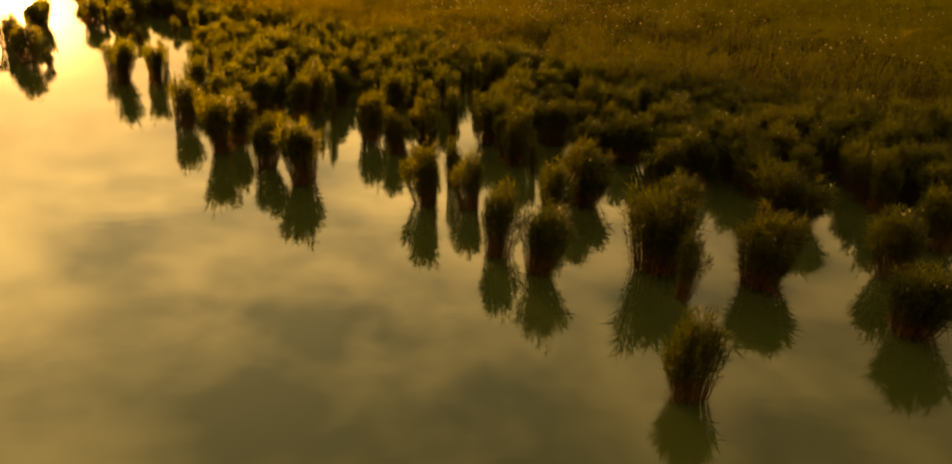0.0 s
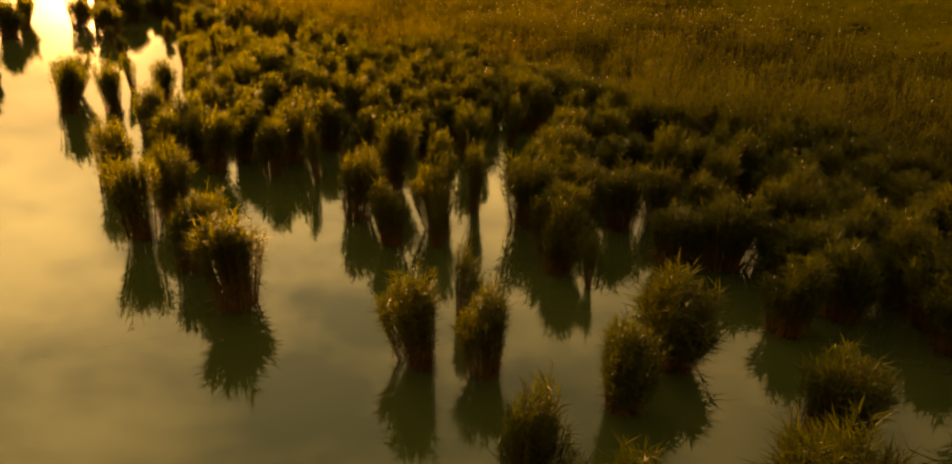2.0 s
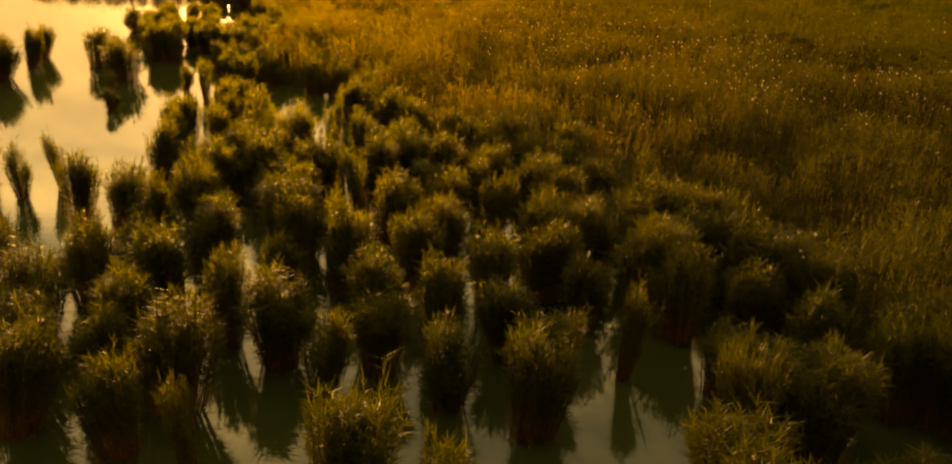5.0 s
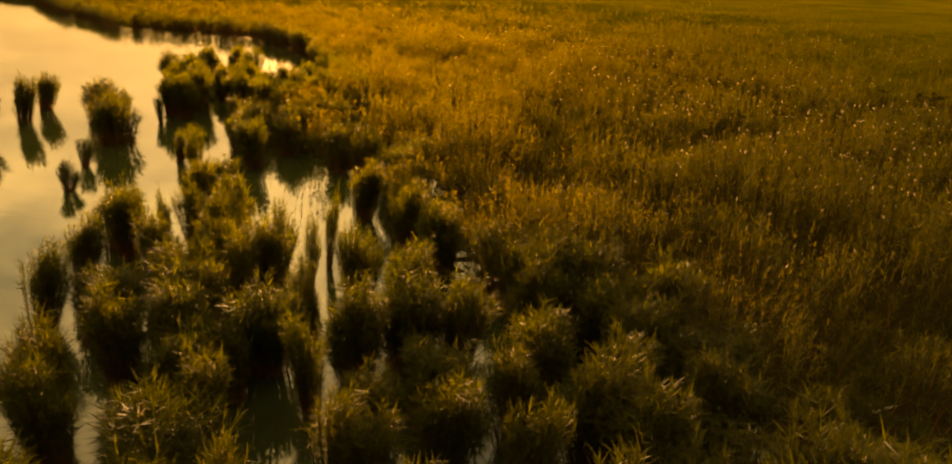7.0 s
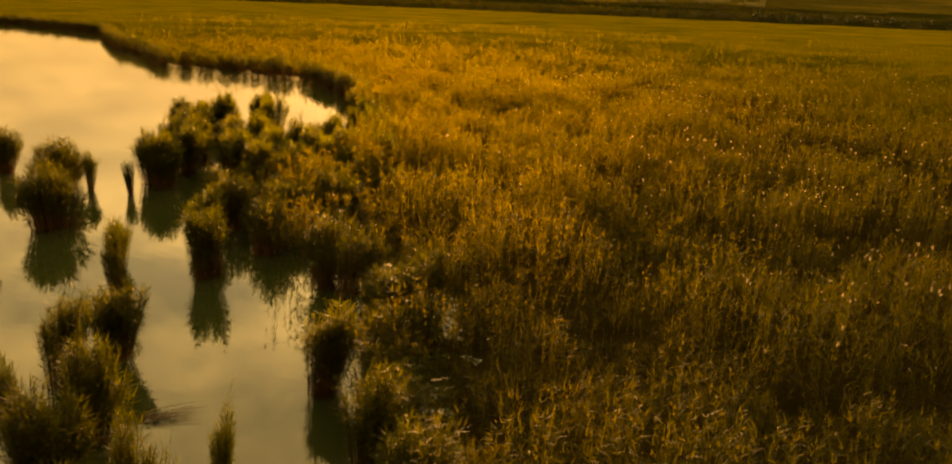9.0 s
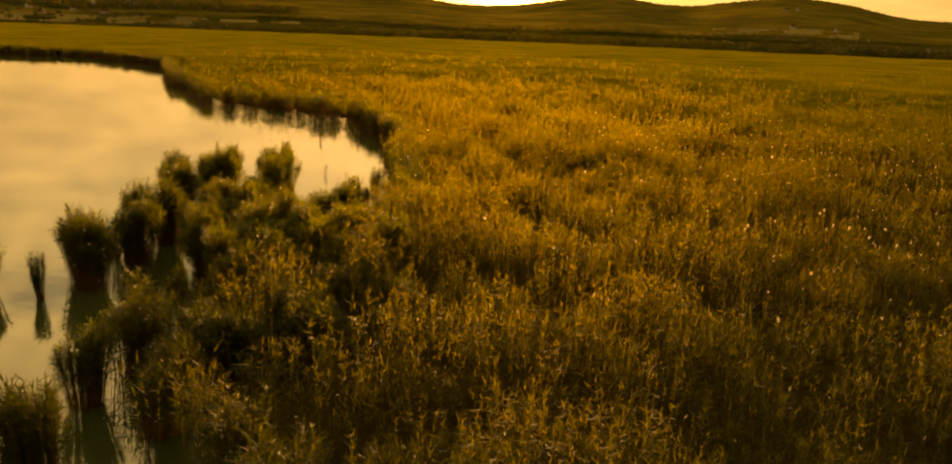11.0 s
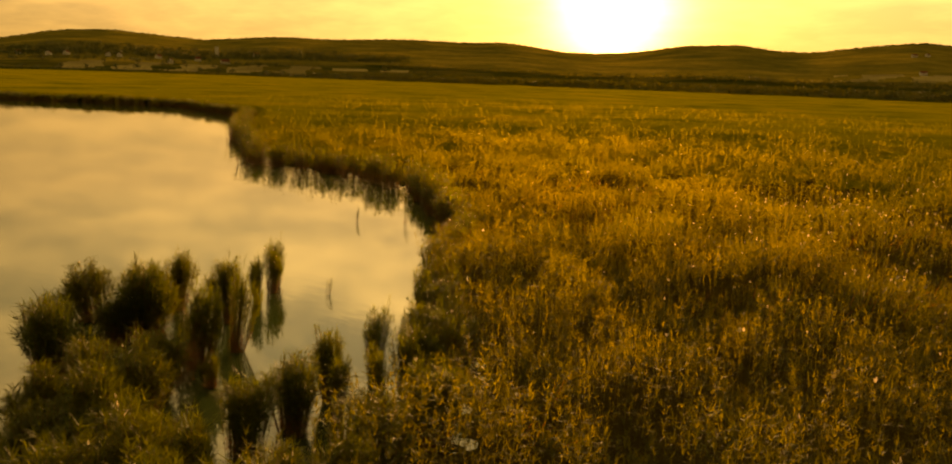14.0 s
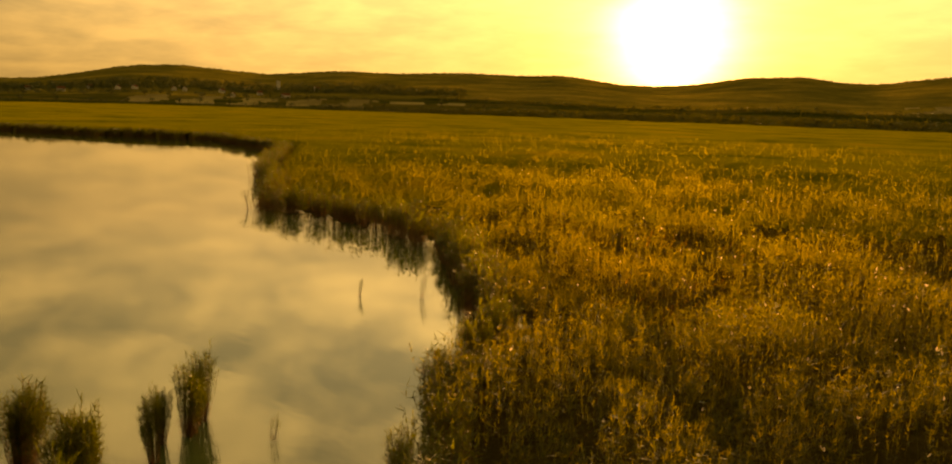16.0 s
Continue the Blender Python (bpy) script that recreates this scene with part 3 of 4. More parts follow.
CLUMPS_D = [
    (-50.9, 121.6, 0.54, 2.4), (-43.7, 108.8, 0.89, 2.3), (-43.5, 110.9, 0.85, 2.3), (-39.3, 103.5, 0.78, 2.3),
    (-38.8, 114.4, 0.64, 2.3), (-39.3, 116.9, 0.55, 2.4), (-30.9, 106.5, 0.88, 2.3), (-44.9, 85.3, 1.14, 3.0),
    (-47.3, 91.4, 0.80, 3.0), (-61.8, 138.2, 0.21, 1.1), (-59.0, 140.3, 0.21, 1.5), (-50.6, 114.8, 0.77, 2.5),
    (-49.7, 119.9, 0.38, 2.2), (-51.6, 122.5, 0.51, 2.2), (-48.6, 123.3, 0.20, 0.9), (-42.7, 112.5, 0.40, 1.2),
    (-36.5, 114.2, 0.40, 2.6), (-37.4, 113.4, 0.45, 2.1), (-35.1, 114.2, 0.60, 2.4), (-39.0, 118.2, 0.50, 2.2),
    (-38.6, 119.2, 0.80, 2.4), (-41.6, 122.3, 0.60, 2.5), (-34.0, 114.0, 0.85, 2.3), (-37.2, 117.0, 0.70, 2.3),
]
CLUMPS_E = [
    (-18.3, 86.3, 0.90, 2.2), (-17.4, 85.7, 0.90, 2.3), (-28.2, 96.8, 0.90, 2.3), (-27.5, 97.0, 0.90, 2.3),
    (-35.2, 100.6, 0.95, 2.4), (-32.3, 101.1, 0.80, 2.4), (-30.3, 98.7, 0.95, 2.2), (-28.4, 98.9, 0.90, 2.2),
    (-28.3, 100.3, 0.80, 2.2), (-28.4, 102.1, 0.80, 2.3), (-26.1, 100.3, 0.90, 2.2), (-29.8, 97.2, 0.90, 2.1),
    (-1.0, 36.1, 0.50, 2.2), (2.0, 39.7, 0.75, 2.4), (3.0, 38.5, 0.30, 1.8), (-28.1, 83.9, 0.57, 2.7),
    (-23.8, 78.1, 0.62, 2.7), (-21.4, 75.0, 0.50, 2.7), (-21.6, 73.7, 0.31, 2.7), (-20.8, 76.4, 0.69, 2.7),
    (-17.3, 74.4, 0.54, 2.7), (-16.1, 74.0, 0.24, 2.7), (-15.7, 75.2, 0.33, 2.9), (-13.3, 72.5, 0.71, 2.7),
]
CLUMPS_F = [
    (-17.2, 81.1, 0.81, 2.6), (-13.9, 78.2, 0.73, 2.7), (-27.0, 87.2, 0.86, 2.7), (-23.0, 59.6, 0.74, 2.7),
    (-21.0, 62.0, 0.75, 2.7), (-18.7, 61.4, 0.72, 2.7), (-18.7, 54.9, 0.87, 2.7), (-15.9, 55.6, 0.78, 2.7),
    (-15.7, 49.5, 0.58, 2.7), (-13.2, 49.3, 0.78, 2.7), (-10.5, 49.1, 0.66, 2.7), (-8.3, 48.4, 0.38, 2.7),
    (-9.0, 53.8, 1.05, 2.7), (-12.1, 61.4, 1.21, 2.7), (-10.2, 60.8, 0.57, 2.7), (-4.9, 47.9, 0.80, 3.2),
    (-2.9, 47.3, 0.62, 2.7), (-1.9, 52.1, 0.74, 2.7), (-2.7, 59.4, 0.95, 2.7), (-6.8, 55.8, 0.76, 2.7),
    (-5.0, 55.5, 0.75, 2.7), (-4.1, 58.1, 0.81, 2.7), (-6.7, 59.2, 0.85, 2.7), (-13.1, 52.9, 0.76, 2.7),
]
CLUMPS_G = [
    (-13.5, 58.5, 1.01, 2.7), (-10.7, 54.2, 0.65, 2.7), (-5.6, 43.8, 0.85, 2.7), (-2.5, 44.6, 0.61, 2.7),
    (-2.4, 42.9, 0.75, 2.7), (-1.1, 45.2, 0.58, 2.7), (1.0, 46.6, 0.66, 2.7), (2.7, 48.7, 0.98, 2.7),
    (1.1, 44.2, 1.05, 2.7), (2.6, 52.3, 0.66, 2.7), (4.5, 52.5, 0.95, 2.7), (-16.9, 46.9, 0.80, 2.7),
    (0.8, 61.2, 1.12, 2.7), (-1.4, 61.6, 1.01, 2.7), (0.1, 55.3, 0.52, 2.7), (-23.1, 73.3, 0.74, 2.7),
    (-19.9, 71.1, 0.72, 2.7), (-19.8, 74.2, 0.77, 2.7), (-22.2, 70.1, 0.68, 2.7), (-20.8, 67.0, 0.66, 2.7),
    (-17.9, 69.0, 0.83, 2.7), (-17.7, 71.7, 0.65, 2.7), (-16.2, 71.9, 0.87, 2.7), (-15.3, 73.0, 0.30, 2.7),
]
CLUMPS_H = [
    (-13.4, 69.7, 0.53, 2.7), (-10.9, 67.9, 0.83, 2.7), (-9.8, 69.2, 1.00, 2.7), (-8.7, 69.4, 0.85, 2.7),
    (-7.9, 73.7, 0.87, 2.7), (-16.5, 62.9, 0.80, 2.7), (-16.6, 65.5, 0.87, 2.7), (-15.3, 66.0, 0.91, 2.7),
    (-13.6, 67.7, 0.97, 2.7), (-11.2, 65.8, 0.52, 2.7), (-12.4, 63.0, 0.72, 2.7), (-8.8, 63.0, 0.77, 2.7),
    (-7.2, 64.2, 0.79, 2.7), (-5.2, 64.0, 0.59, 2.7), (-9.0, 58.5, 0.86, 2.7), (-10.8, 59.4, 0.67, 2.7),
    (-6.3, 60.8, 0.88, 2.7), (-9.3, 60.0, 0.45, 2.7), (-16.4, 60.2, 0.74, 2.7), (-4.1, 66.2, 0.97, 2.7),
    (-3.0, 61.8, 0.98, 2.7), (-6.3, 68.3, 0.80, 2.7), (2.0, 41.2, 0.95, 2.7), 
]
CLUMPS = CLUMPS_A + CLUMPS_B + CLUMPS_C + CLUMPS_D + CLUMPS_E + CLUMPS_F + CLUMPS_G + CLUMPS_H


def clump_model(name, seed, stems, flare, leaf_count, label, lean=(0, 0), blade=CLUMP_LEAF):
    """One tussock, about 0.85 m in radius and 2.4 m high: a thatch of bare reddish stems below, a bushy head of short arching leaves."""
    r = np.random.default_rng(seed)
    bunches = 6 if stems > 150 else 3
    which = r.integers(0, bunches, stems)
    ba = np.arange(bunches) * 6.283 / bunches + r.uniform(0, 1.2, bunches)
    br = r.uniform(0.22, 0.58, bunches)
    bh = r.uniform(0.66, 1.06, bunches)
    bh[0], br[0] = 1.0, 0.12
    a, q = r.uniform(0, 6.28, stems), np.sqrt(r.uniform(0, 1, stems))
    bx, by = np.cos(ba) * br, np.sin(ba) * br
    spread = r.uniform(0.26, 0.56, bunches)[which]
    foot = np.stack([(bx[which] + np.cos(a) * q * 0.34) * flare, (by[which] + np.sin(a) * q * 0.34) * flare, np.full(stems, -0.15)], 1)
    h = 2.32 * bh[which] * (1.0 - 0.22 * q ** 2 + r.normal(0, 0.09, stems))
    head = np.stack([bx[which] * 1.12 + np.cos(a) * q * spread + lean[0], by[which] * 1.12 + np.sin(a) * q * spread + lean[1], h], 1) + r.normal(0, 0.05, (stems, 3))
    thing = new(name, None)
    tagged(thing, label, "reeds", "reed clumps in the lake")
    v, f = stems_mesh(r, foot, head, np.full(stems, 0.010))
    tagged(put_part("stalk", mesh_from("stalk", v, f, mat=STEM), thing, "bare reddish-brown stems"), kind="stuff")
    k = np.repeat(np.arange(stems), leaf_count)
    s = 0.26 + 0.75 * r.uniform(0, 1, len(k)) ** 0.55
    root = foot[k] + (head[k] - foot[k]) * s[:, None]
    az = a[k] + r.normal(0, 1.1, len(k))
    v, f, tr = leaves_mesh(r, root, az, r.uniform(0.16, 0.42, len(k)) * (0.6 + 0.5 * s), r.uniform(0.016, 0.030, len(k)), r.uniform(0.3, 1.3, len(k)), r.uniform(0.0, 0.45, len(k)), True)
    tagged(put_part("foliage", mesh_from("foliage", v, f, tr, blade), thing, "green leafy top" if blade is CLUMP_LEAF else "dead rust-brown leaves"), kind="stuff")
    # old broken leaves hanging round the foot of the stems
    k = np.repeat(np.arange(stems), 3)
    root = foot[k] + (head[k] - foot[k]) * r.uniform(0.08, 0.42, len(k))[:, None]
    v, f, tr = leaves_mesh(r, root, a[k] + r.normal(0, 1.0, len(k)), r.uniform(0.15, 0.34, len(k)), r.uniform(0.010, 0.018, len(k)), r.uniform(-0.4, 0.7, len(k)), r.uniform(0.2, 0.7, len(k)), True)
    tagged(put_part("old_leaves", mesh_from("old_leaves", v, f, tr, DRY), thing, "rust-brown withered leaves"), kind="stuff")
    pick = r.uniform(0, 1, stems) < 0.02
    if pick.any():
        n = int(pick.sum())
        v, f, tr = plumes_mesh(r, head[pick], r.normal(0, 0.3, (n, 3)) * [1, 1, 0], r.uniform(0.12, 0.2, n), r.uniform(0.008, 0.013, n))
        tagged(put_part("plume_spray", mesh_from("plume_spray", v, f, tr, PLUME), thing, "pale feathery seed heads"), kind="stuff")
    return thing


FULL = "rounded clump of green reeds on bare reddish stems in water"
SLIM = "slim upright clump of green reeds standing in the lake"
THIN = "sparse tuft of a few thin reeds rising out of the water"
models = [clump_model("reed_clump", 20 + i, 210, 0.52 + 0.08 * (i % 3), 27, FULL, (0.12 * math.sin(i * 2.1), 0.12 * math.cos(i * 1.3))) for i in range(6)]
slims = [clump_model("reed_clump", 50 + i, 130, 0.42, 22, SLIM, (0.1 * math.sin(i * 2.6), 0.1 * math.cos(i * 1.9))) for i in range(4)]
coarse = [clump_model("reed_clump", 70 + i, 60, 0.9, 9, "dark stand of tall reeds along the lake's far shore") for i in range(3)]
medium = [clump_model("reed_clump", 60 + i, 110, 0.8, 12, FULL) for i in range(4)]
tufts = [clump_model("reed_tuft", 80 + i, 28, 0.7, 12, THIN) for i in range(2)]


def plant(x, y, radius, tall, k, joined=None):
    kit = medium if joined is not None else tufts if radius < 0.3 else slims if radius < 0.7 else models
    ob = kit[k % len(kit)]
    m = pose(x, y, 0, 7 * math.sin(k * 2.4), 7 * math.cos(k * 1.7), (k * 137.5) % 360) @ Matrix.Diagonal((radius / 0.85, radius / 0.85, tall / 2.4, 1))
    if joined is None:
        return copy_thing(ob, m)
    joined.append((ob, m))


def bake(places, parent):
    """Joins many stands into the bed, part by part."""
    groups = {}
    for ob, m in places:
        for o in ob.children:
            groups.setdefault(o.name.split(".")[0], []).append((o.data, m))
    for name, items in groups.items():
        vs, qs, ts, off = [], [], [], 0
        cache = {}
        for me, m in items:
            if me.name not in cache:
                co = np.zeros(len(me.vertices) * 3, np.float32)
                me.vertices.foreach_get("co", co)
                size = np.zeros(len(me.polygons), np.int32)
                me.polygons.foreach_get("loop_total", size)
                idx = np.zeros(len(me.loops), np.int32)
                me.loops.foreach_get("vertex_index", idx)
                nq = int((size == 4).sum())
                cache[me.name] = (co.reshape(-1, 3), idx[:nq * 4].reshape(-1, 4), idx[nq * 4:].reshape(-1, 3), me.materials[0])
            co, q, tr, mat = cache[me.name]
            a = np.array(m)
            vs.append(co @ a[:3, :3].T + a[:3, 3])
            qs.append(q + off)
            ts.append(tr + off)
            off += len(co)
        me = mesh_from(name, np.concatenate(vs), np.concatenate(qs), np.concatenate(ts), mat)
        tagged(put_part(name, me, parent), kind="stuff")


for k, (x, y, radius, tall) in enumerate(CLUMPS):
    plant(x, y, radius * 1.13, tall, k)

dead = clump_model("reed_clump", 95, 90, 0.9, 8, "dead rust-brown clump of bent reeds standing in the lake", (0.25, -0.1), DRY)
dead.matrix_basis = pose(-43.8, 112.1, 0, 0, 0, 40) @ Matrix.Diagonal((0.8, 0.8, 0.62, 1))
copy_thing(dead, pose(-36.7, 106.0, 0, 0, 0, 150) @ Matrix.Diagonal((0.75, 0.75, 0.7, 1)))


def fallen_model(seed, length):
    """Broken stems lying flat on the water in a loose sheaf."""
    r = np.random.default_rng(seed)
    n = 46
    thing = tagged(new("fallen_reeds", None), "sheaf of broken brown reeds lying flat on the water", "reeds")
    foot = np.stack([r.normal(0, 0.12, n), r.normal(0, 0.16, n), r.uniform(0.01, 0.14, n)], 1)
    a = r.normal(0, 0.22, n)
    reach = length * r.uniform(0.5, 1.1, n)
    head = foot + np.stack([np.cos(a) * reach, np.sin(a) * reach, r.normal(0, 0.02, n)], 1)
    head[:, 2] = np.maximum(head[:, 2], 0.012)
    v, f = stems_mesh(r, foot, head, np.full(n, 0.011))
    tagged(put_part("stalk", mesh_from("stalk", v, f, mat=DRY), thing), kind="stuff")
    return thing


for seed, x, y, turn, length in ((1, -16.8, 68.6, 20, 1.7), (2, -5.0, 48.0, 15, 1.5), (3, -11.8, 42.9, -10, 1.4), (4, -20.4, 77.8, 40, 1.2)):
    fallen_model(seed, length).matrix_basis = pose(x, y, 0, 0, 0, turn)

# the belt along the bed's edge where the clumps crowd together, with a few pools of open water
fringe = random.Random(4)
BELT = np.array([(34, 24), (24, 30), (17, 33), (11.5, 35.5), (7.5, 39), (4, 42.5), (1.8, 45.5), (2.2, 50), (2.2, 54), (1.4, 58), (-1.5, 62.5), (-5, 66.5), (-7.6, 71), (-10.5, 74), (-13.8, 76.2), (-12, 78.5), (-4, 74), (0, 69), (5, 63), (9, 58), (14, 54), (19, 51), (26, 46), (33, 38), (38, 30)], float)
placed = [(c[0], c[1]) for c in CLUMPS]


def in_zone(x, y, zone=BELT):
    hit = False
    for (x0, y0), (x1, y1) in zip(zone, np.roll(zone, -1, 0)):
        if (y0 > y) != (y1 > y) and x < x0 + (y - y0) * (x1 - x0) / (y1 - y0):
            hit = not hit
    return hit


k = 0
crowd = random.Random(12)
# where the clumps in the lake stand close, with narrow channels left open
ZONE = np.array([(-17, 51), (-9, 49.5), (-1, 53), (0, 63), (-4, 67), (-8, 69), (-12, 72), (-17, 72), (-19.5, 67), (-16.5, 63), (-15, 59), (-17.5, 56)], float)
CHANNELS = [(-8.4, 55.6), (-10.1, 61.5), (-4.5, 51.2), (-7.2, 62.1), (-4.5, 56.4), (-14.6, 77.4), (-10.5, 68.3), (-7.2, 59.3), (-5.0, 56.1), (-8.6, 52.5), (-7.9, 69.4), (-0.3, 52.7), (-2.0, 57.0)]
for _ in range(900):
    x, y = crowd.uniform(-21, 0), crowd.uniform(49, 72)
    if in_zone(x, y, ZONE) and not in_pool(x, y, CHANNELS) and not in_pool(x, y) and all((x - a) ** 2 + (y - b) ** 2 > 1.75 ** 2 for a, b in placed):
        placed.append((x, y))
        plant(x, y, crowd.uniform(0.7, 1.1), crowd.uniform(2.1, 2.8), k)
        k += 1
for _ in range(3200):
    x, y = crowd.uniform(-14, 38), crowd.uniform(24, 78)
    wide = crowd.uniform(0.75, 1.3)
    if in_zone(x, y) and not in_pool(x, y) and all((x - a) ** 2 + (y - b) ** 2 > 1.5 ** 2 for a, b in placed):
        placed.append((x, y))
        m = pose(x, y, 0, 0, 0, crowd.uniform(0, 360)) @ Matrix.Diagonal((wide / 0.85, wide / 0.85, crowd.uniform(1.9, 2.9) / 2.4, 1))
        copy_thing(models[k % 6], m)
        k += 1
# the thicket at the mouth of the bay
THICKET = np.array([(-40.2, 103.3), (-44.8, 109.5), (-37.9, 107.1), (-34.5, 106.3), (-33.1, 109.2), (-29.1, 105.0), (-28.2, 99.0), (-30.6, 97.2)], float)
for _ in range(400):
    x, y = crowd.uniform(THICKET[:, 0].min(), THICKET[:, 0].max()), crowd.uniform(THICKET[:, 1].min(), THICKET[:, 1].max())
    if in_zone(x, y, THICKET) and all((x - a) ** 2 + (y - b) ** 2 > 1.5 ** 2 for a, b in placed):
        placed.append((x, y))
        plant(x, y, crowd.uniform(0.75, 1.1), crowd.uniform(2.3, 3.0), k)
        k += 1
joined = []
for step in range(len(E) - 1):
    a, b = Vector(E[step]), Vector(E[step + 1])
    if not (a.y > 20 and -60 < a.x < 40):
        continue
    length = (b - a).length
    for i in range(max(1, int(length / 1.4))):
        c = a.lerp(b, (i + fringe.random()) / max(1, int(length / 1.4)))
        plant(c.x + fringe.uniform(-0.5, 1.1), c.y + fringe.uniform(-0.5, 1.1), fringe.uniform(0.75, 1.2), fringe.uniform(1.8, 2.6), k, joined)
        k += 1
# the far shore's wall of reeds
for step in range(len(E) - 1):
    a, b = Vector(E[step]), Vector(E[step + 1])
    if not (-300 < a.x < -51 and a.y > 100):
        continue
    length = (b - a).length
    for i in range(max(1, int(length / 1.5))):
        c = a.lerp(b, (i + fringe.random()) / max(1, int(length / 1.5)))
        w = fringe.uniform(1.5, 2.3)
        joined.append((coarse[i % 3], pose(c.x + fringe.uniform(-1, 1), c.y + fringe.uniform(-0.6, 1.2), 0, 0, 0, fringe.uniform(0, 360)) @ Matrix.Diagonal((w, w, fringe.uniform(0.85, 1.2), 1))))
bake(joined, bed)
for ob in models + slims + tufts + coarse + medium:
    for o in (*ob.children_recursive, ob):
        bpy.data.objects.remove(o)

# ---- the far bank: hedgerow trees, farmhouses and a tower ----
BARK = ground_like("bark", [(0.3, (0.05, 0.035, 0.02)), (0.7, (0.10, 0.075, 0.05))], 2.0, 9.0, 0.02)
PLASTER = ground_like("pale_plaster", [(0.3, (0.62, 0.58, 0.50)), (0.7, (0.78, 0.74, 0.66))], 0.4, 3.0, 0.01)
TILES = ground_like("roof_tiles", [(0.3, (0.16, 0.06, 0.035)), (0.7, (0.26, 0.11, 0.06))], 0.6, 4.0, 0.03)
GLASS = ground_like("dark_panes", [(0.3, (0.02, 0.022, 0.025)), (0.7, (0.04, 0.04, 0.045))], 0.5, 3.0, 0.001, 0.15)


def box(bm, x0, x1, y0, y1, z0, z1):
    v = [bm.verts.new(p) for p in ((x0, y0, z0), (x1, y0, z0), (x1, y1, z0), (x0, y1, z0), (x0, y0, z1), (x1, y0, z1), (x1, y1, z1), (x0, y1, z1))]
    for f in ((3, 2, 1, 0), (4, 5, 6, 7), (0, 1, 5, 4), (1, 2, 6, 5), (2, 3, 7, 6), (3, 0, 4, 7)):
        bm.faces.new([v[i] for i in f])


def rod(bm, p, q, r0, r1, sides=6):
    p, q = Vector(p), Vector(q)
    turn = (q - p).to_track_quat("Z", "Y").to_matrix()
    rings = [[bm.verts.new(c + turn @ Vector((r * math.cos(i * 6.2832 / sides), r * math.sin(i * 6.2832 / sides), 0))) for i in range(sides)] for c, r in ((p, r0), (q, r1))]
    for i in range(sides):
        j = (i + 1) % sides
        bm.faces.new((rings[0][i], rings[0][j], rings[1][j], rings[1][i]))
    bm.faces.new(rings[1])


def tree_model(seed, tall, wide):
    r = random.Random(seed)
    tree = tagged(new("tree", None), "dark leafy tree of a hedgerow beyond the marsh", "tree", "hedgerow trees")
    bm = bmesh.new()
    rod(bm, (0, 0, -0.5), (0.1, 0, tall * 0.45), 0.3, 0.16)
    tips = []
    for i in range(6):
        a, z = i * 1.05 + r.random(), tall * r.uniform(0.25, 0.45)
        tip = (math.cos(a) * wide * 0.6, math.sin(a) * wide * 0.6, z + tall * r.uniform(0.12, 0.35))
        rod(bm, (0.05, 0, z), tip, 0.13, 0.04, 4)
        tips.append(tip)
    part("trunk", bm, BARK, tree)
    blobs = tips + [(r.uniform(-0.4, 0.4) * wide, r.uniform(-0.4, 0.4) * wide, tall * r.uniform(0.5, 0.88)) for _ in range(6)]
    g = np.random.default_rng(seed)
    n = 420
    b = np.array(blobs)[g.integers(0, len(blobs), n)]
    d = g.normal(0, 1, (n, 3))
    d /= np.linalg.norm(d, axis=1)[:, None]
    c = b + d * (wide * 0.42 * g.uniform(0.4, 1.0, n) ** 0.5)[:, None] * [1, 1, 0.8]
    u, w = g.normal(0, 1, (n, 3)), g.normal(0, 1, (n, 3))
    s = wide * 0.11
    v = np.stack([c + u * s, c + w * s, c - u * s * 0.7 - w * s * 0.5, c - u * s * 0.2 + w * s * 0.6], 1).reshape(-1, 3)
    put_part("crown", mesh_from("crown", v, np.arange(n * 4).reshape(-1, 4), mat=FOLIAGE), tree)
    return tree


def spot(r, az):
    x, y = CENTRE[0] - r * math.sin(radians(az)), CENTRE[1] + r * math.cos(radians(az))
    return x, y, float(far_height(np.array([x]), np.array([y]))[0])


trees = [tree_model(5 + i, 8.5 + i, 3.6 + 0.5 * i) for i in range(4)]
far = random.Random(9)
HEDGES = [(2, 34, 650, 690, 14), (46, 72, 1090, 1180, 16), (50, 74, 1330, 1420, 14), (36, 60, 1240, 1300, 10)]
# bands of trees too far off to tell apart: (from, to in degrees; distances; crowns; height)
BANDS = [(-14, 34, 690, 850, 900, 8), (0, 46, 900, 1050, 700, 8), (28, 52, 840, 1000, 460, 8), (44, 76, 1080, 1110, 230, 5), (48, 76, 1400, 1520, 420, 7), (42, 78, 1640, 1680, 620, 10), (42, 78, 1710, 1760, 620, 11), (42, 78, 1800, 1870, 620, 11), (46, 78, 1930, 2000, 420, 11), (4, 44, 1250, 1450, 500, 9)]
wr = np.random.default_rng(17)
wv = []
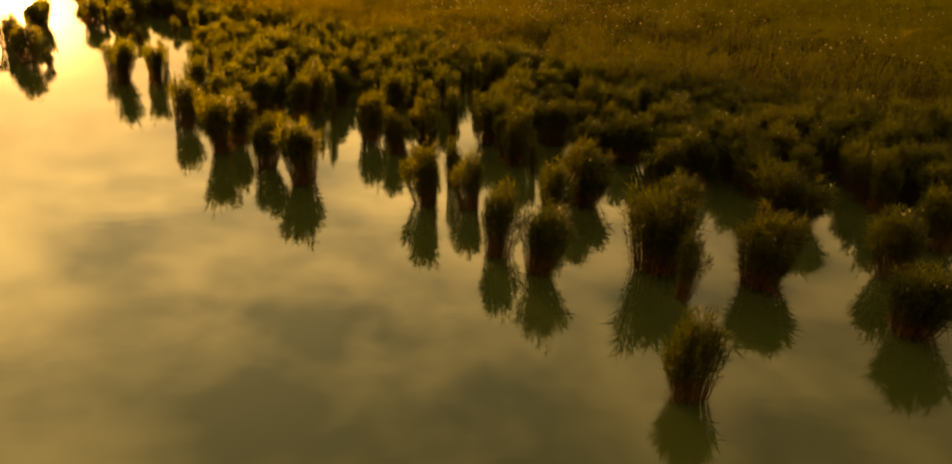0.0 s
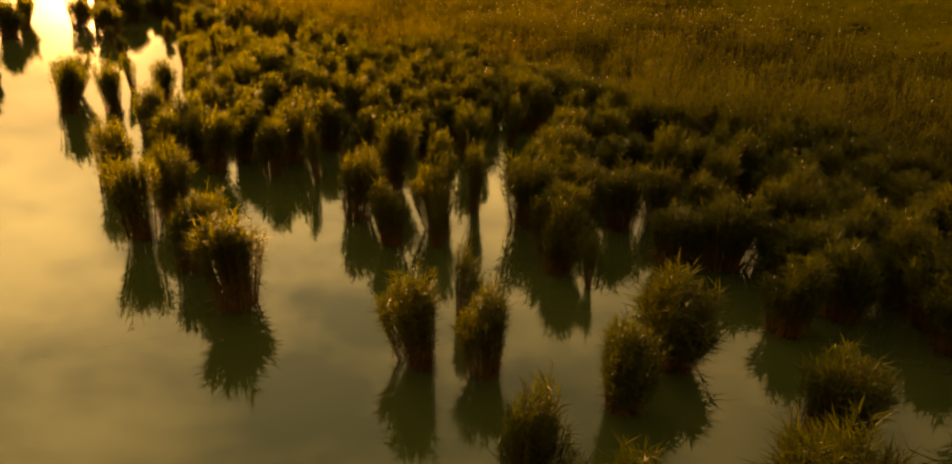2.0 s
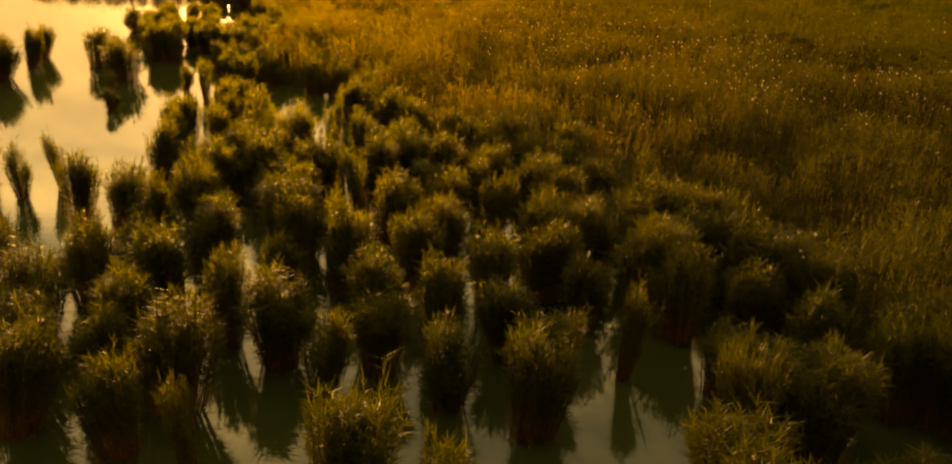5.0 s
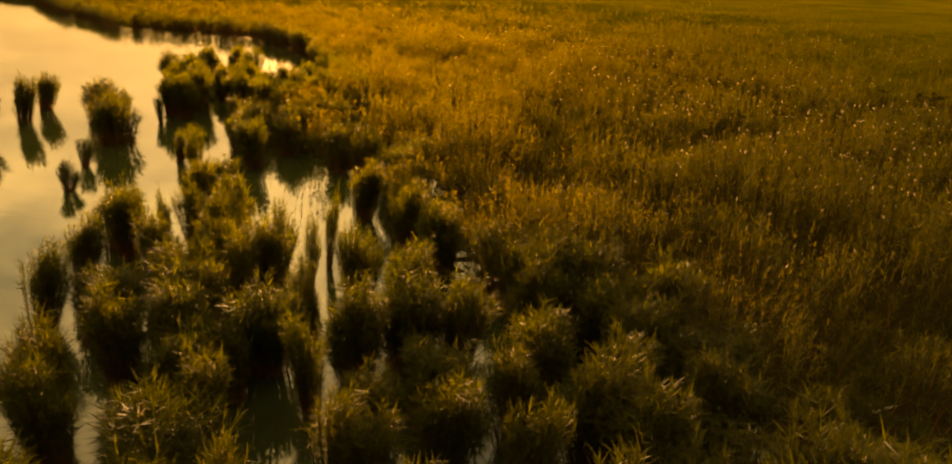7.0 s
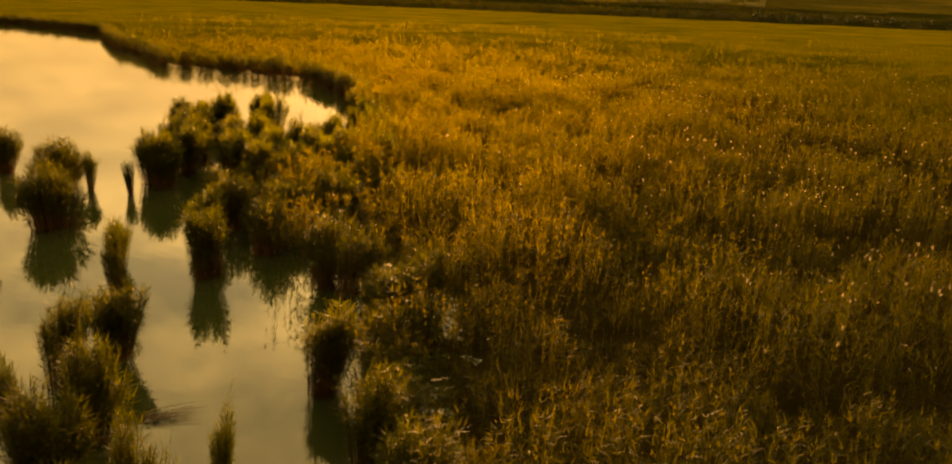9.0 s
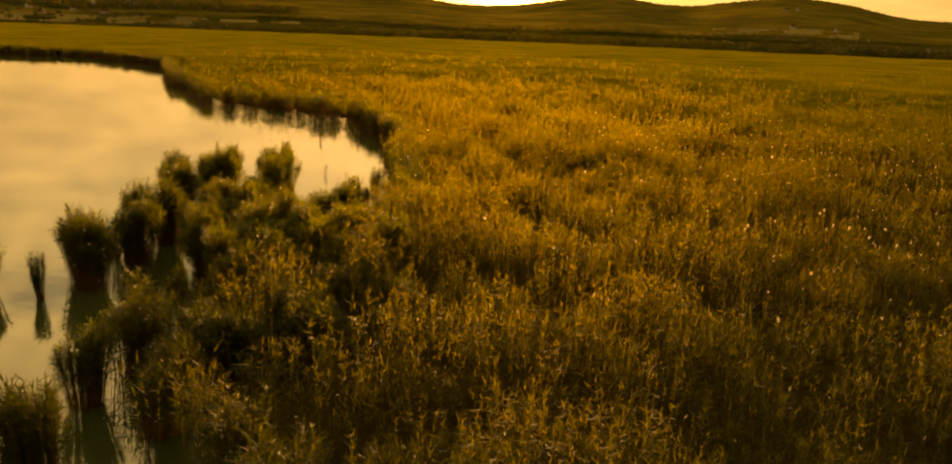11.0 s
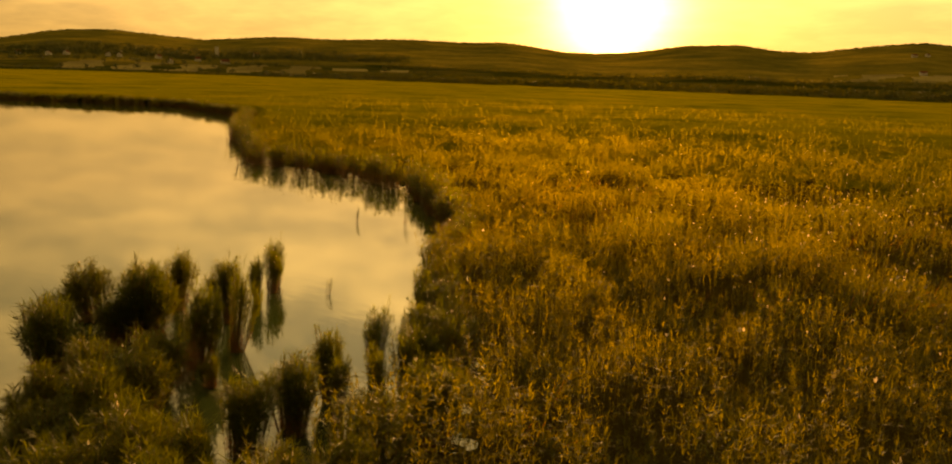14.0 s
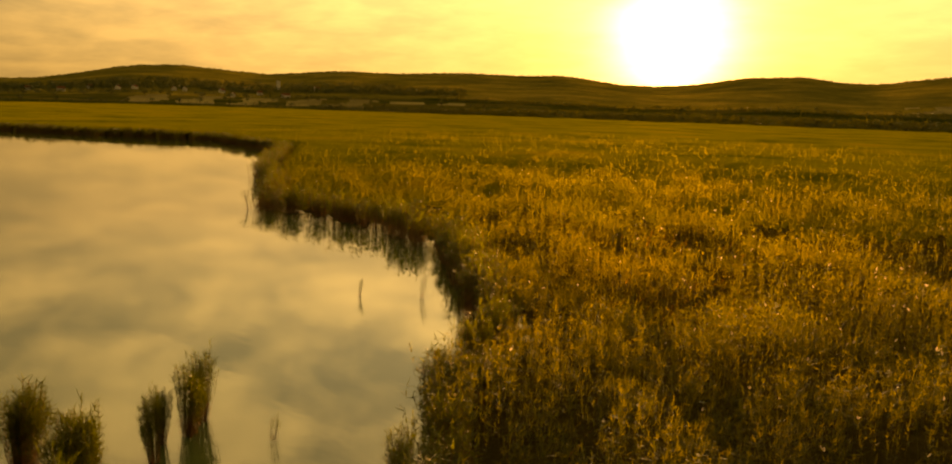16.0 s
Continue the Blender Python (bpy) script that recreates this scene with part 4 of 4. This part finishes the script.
for a0, a1, r0, r1, count, tall in BANDS:
    az = np.radians(wr.uniform(a0, a1, count))
    rr = r0 + (r1 - r0) * (np.degrees(az) - a0) / (a1 - a0) + wr.normal(0, 16, count)
    cx, cy = CENTRE[0] - rr * np.sin(az), CENTRE[1] + rr * np.cos(az)
    cz = far_height(cx, cy)
    n = 22
    hh = tall * wr.uniform(0.5, 1.15, count)
    d = wr.normal(0, 1, (count, n, 3))
    d /= np.linalg.norm(d, axis=2)[:, :, None]
    c = np.stack([cx, cy, cz + hh * 0.48], 1)[:, None] + d * np.stack([hh * 0.62, hh * 0.62, hh * 0.5], 1)[:, None] * wr.uniform(0.5, 1.0, (count, n, 1))
    u, w = wr.normal(0, 1, (count, n, 3)), wr.normal(0, 1, (count, n, 3))
    s = (hh * 0.17)[:, None, None]
    wv.append(np.stack([c + u * s, c + w * s, c - u * s * 0.7 - w * s * 0.5, c - u * s * 0.2 + w * s * 0.6], 2).reshape(-1, 3))
wv = np.concatenate(wv)
woods = new("woodland", mesh_from("woodland", wv, np.arange(len(wv)).reshape(-1, 4), mat=FOLIAGE))
tagged(woods, "dark belts of distant trees and hedges below the hills", "woodland", kind="stuff")
k = 0
for a0, a1, r0, r1, count in HEDGES:
    for i in range(count):
        az = a0 + (a1 - a0) * (i + far.random()) / count
        x, y, z = spot(r0 + (r1 - r0) * (az - a0) / (a1 - a0) + far.uniform(-14, 14), az)
        w = far.uniform(0.6, 1.15)
        copy_thing(trees[k % 4], pose(x, y, z - 0.3, 0, 0, far.uniform(0, 360)) @ Matrix.Diagonal((w * 1.25, w * 1.25, w * far.uniform(0.7, 1.05), 1)))
        k += 1
for ob in trees:
    for o in (*ob.children_recursive, ob):
        bpy.data.objects.remove(o)


def house_model(length, width, wall):
    house = tagged(new("house", None), "pale plastered farmhouse with a tiled gable roof", "house", "farmhouses")
    top, e = wall + width * 0.42, 0.4
    profile = ((-width / 2, -1), (width / 2, -1), (width / 2, wall), (0, top), (-width / 2, wall))
    bm = bmesh.new()
    ends = [[bm.verts.new((x, y, z)) for y, z in profile] for x in (-length / 2, length / 2)]
    bm.faces.new(ends[0][::-1])
    bm.faces.new(ends[1])
    for i in range(5):
        bm.faces.new((ends[0][i], ends[0][(i + 1) % 5], ends[1][(i + 1) % 5], ends[1][i]))
    part("wall", bm, PLASTER, house)
    bm = bmesh.new()
    low = wall - 0.35
    profile = ((-width / 2 - e, low), (0, top + 0.02), (width / 2 + e, low), (width / 2 + e, low + 0.28), (0, top + 0.32), (-width / 2 - e, low + 0.28))
    ends = [[bm.verts.new((x, y, z)) for y, z in profile] for x in (-length / 2 - e, length / 2 + e)]
    for i in range(6):
        bm.faces.new((ends[0][i], ends[0][(i + 1) % 6], ends[1][(i + 1) % 6], ends[1][i]))
    for q in ((0, 1, 4, 5), (1, 2, 3, 4)):
        bm.faces.new([ends[0][i] for i in q])
        bm.faces.new([ends[1][i] for i in q])
    part("roof", bm, TILES, house)
    for i in range(3):
        bm = bmesh.new()
        x = (i - 1) * length * 0.3
        box(bm, x - 0.5, x + 0.5, -width / 2 - 0.05, -width / 2 + 0.1, 1.0, 2.3)
        part("window", bm, GLASS, house)
    return house


for r, az, length, turn in ((1590, 60.6, 11, 84), (1600, 61.25, 9, 100), (1700, 66.2, 10, 40), (1590, 67.8, 12, 10), (1620, 63.6, 10, 60), (1590, 55.9, 9, 15), (1700, 69.6, 10, 15), (1610, 58.3, 10, 50), (1605, 64.6, 9, 75),
                            (1780, 52.2, 12, 50), (1650, 9.0, 11, 20), (1620, 6.4, 10, 70), (2250, 9.6, 12, 30), (2300, 8.9, 11, 60), (1440, 57.6, 12, 84), (1460, 54.2, 14, 20)):
    x, y, z = spot(r, az)
    house = house_model(length, 7.5, 4.2)
    house.matrix_basis = pose(x, y, z, 0, 0, turn + az)
x, y, z = spot(1800, 54.7)
tower = tagged(new("tower", None), "pale concrete tower block rising over the village trees", "tower")
bm = bmesh.new()
box(bm, -3.4, 3.4, -3, 3, -2, 19)
part("wall", bm, PLASTER, tower)
bm = bmesh.new()
box(bm, -3.7, 3.7, -3.3, 3.3, 19.004, 19.7)
part("roof", bm, PLASTER, tower)
tower.matrix_basis = pose(x, y, z, 0, 0, 50)
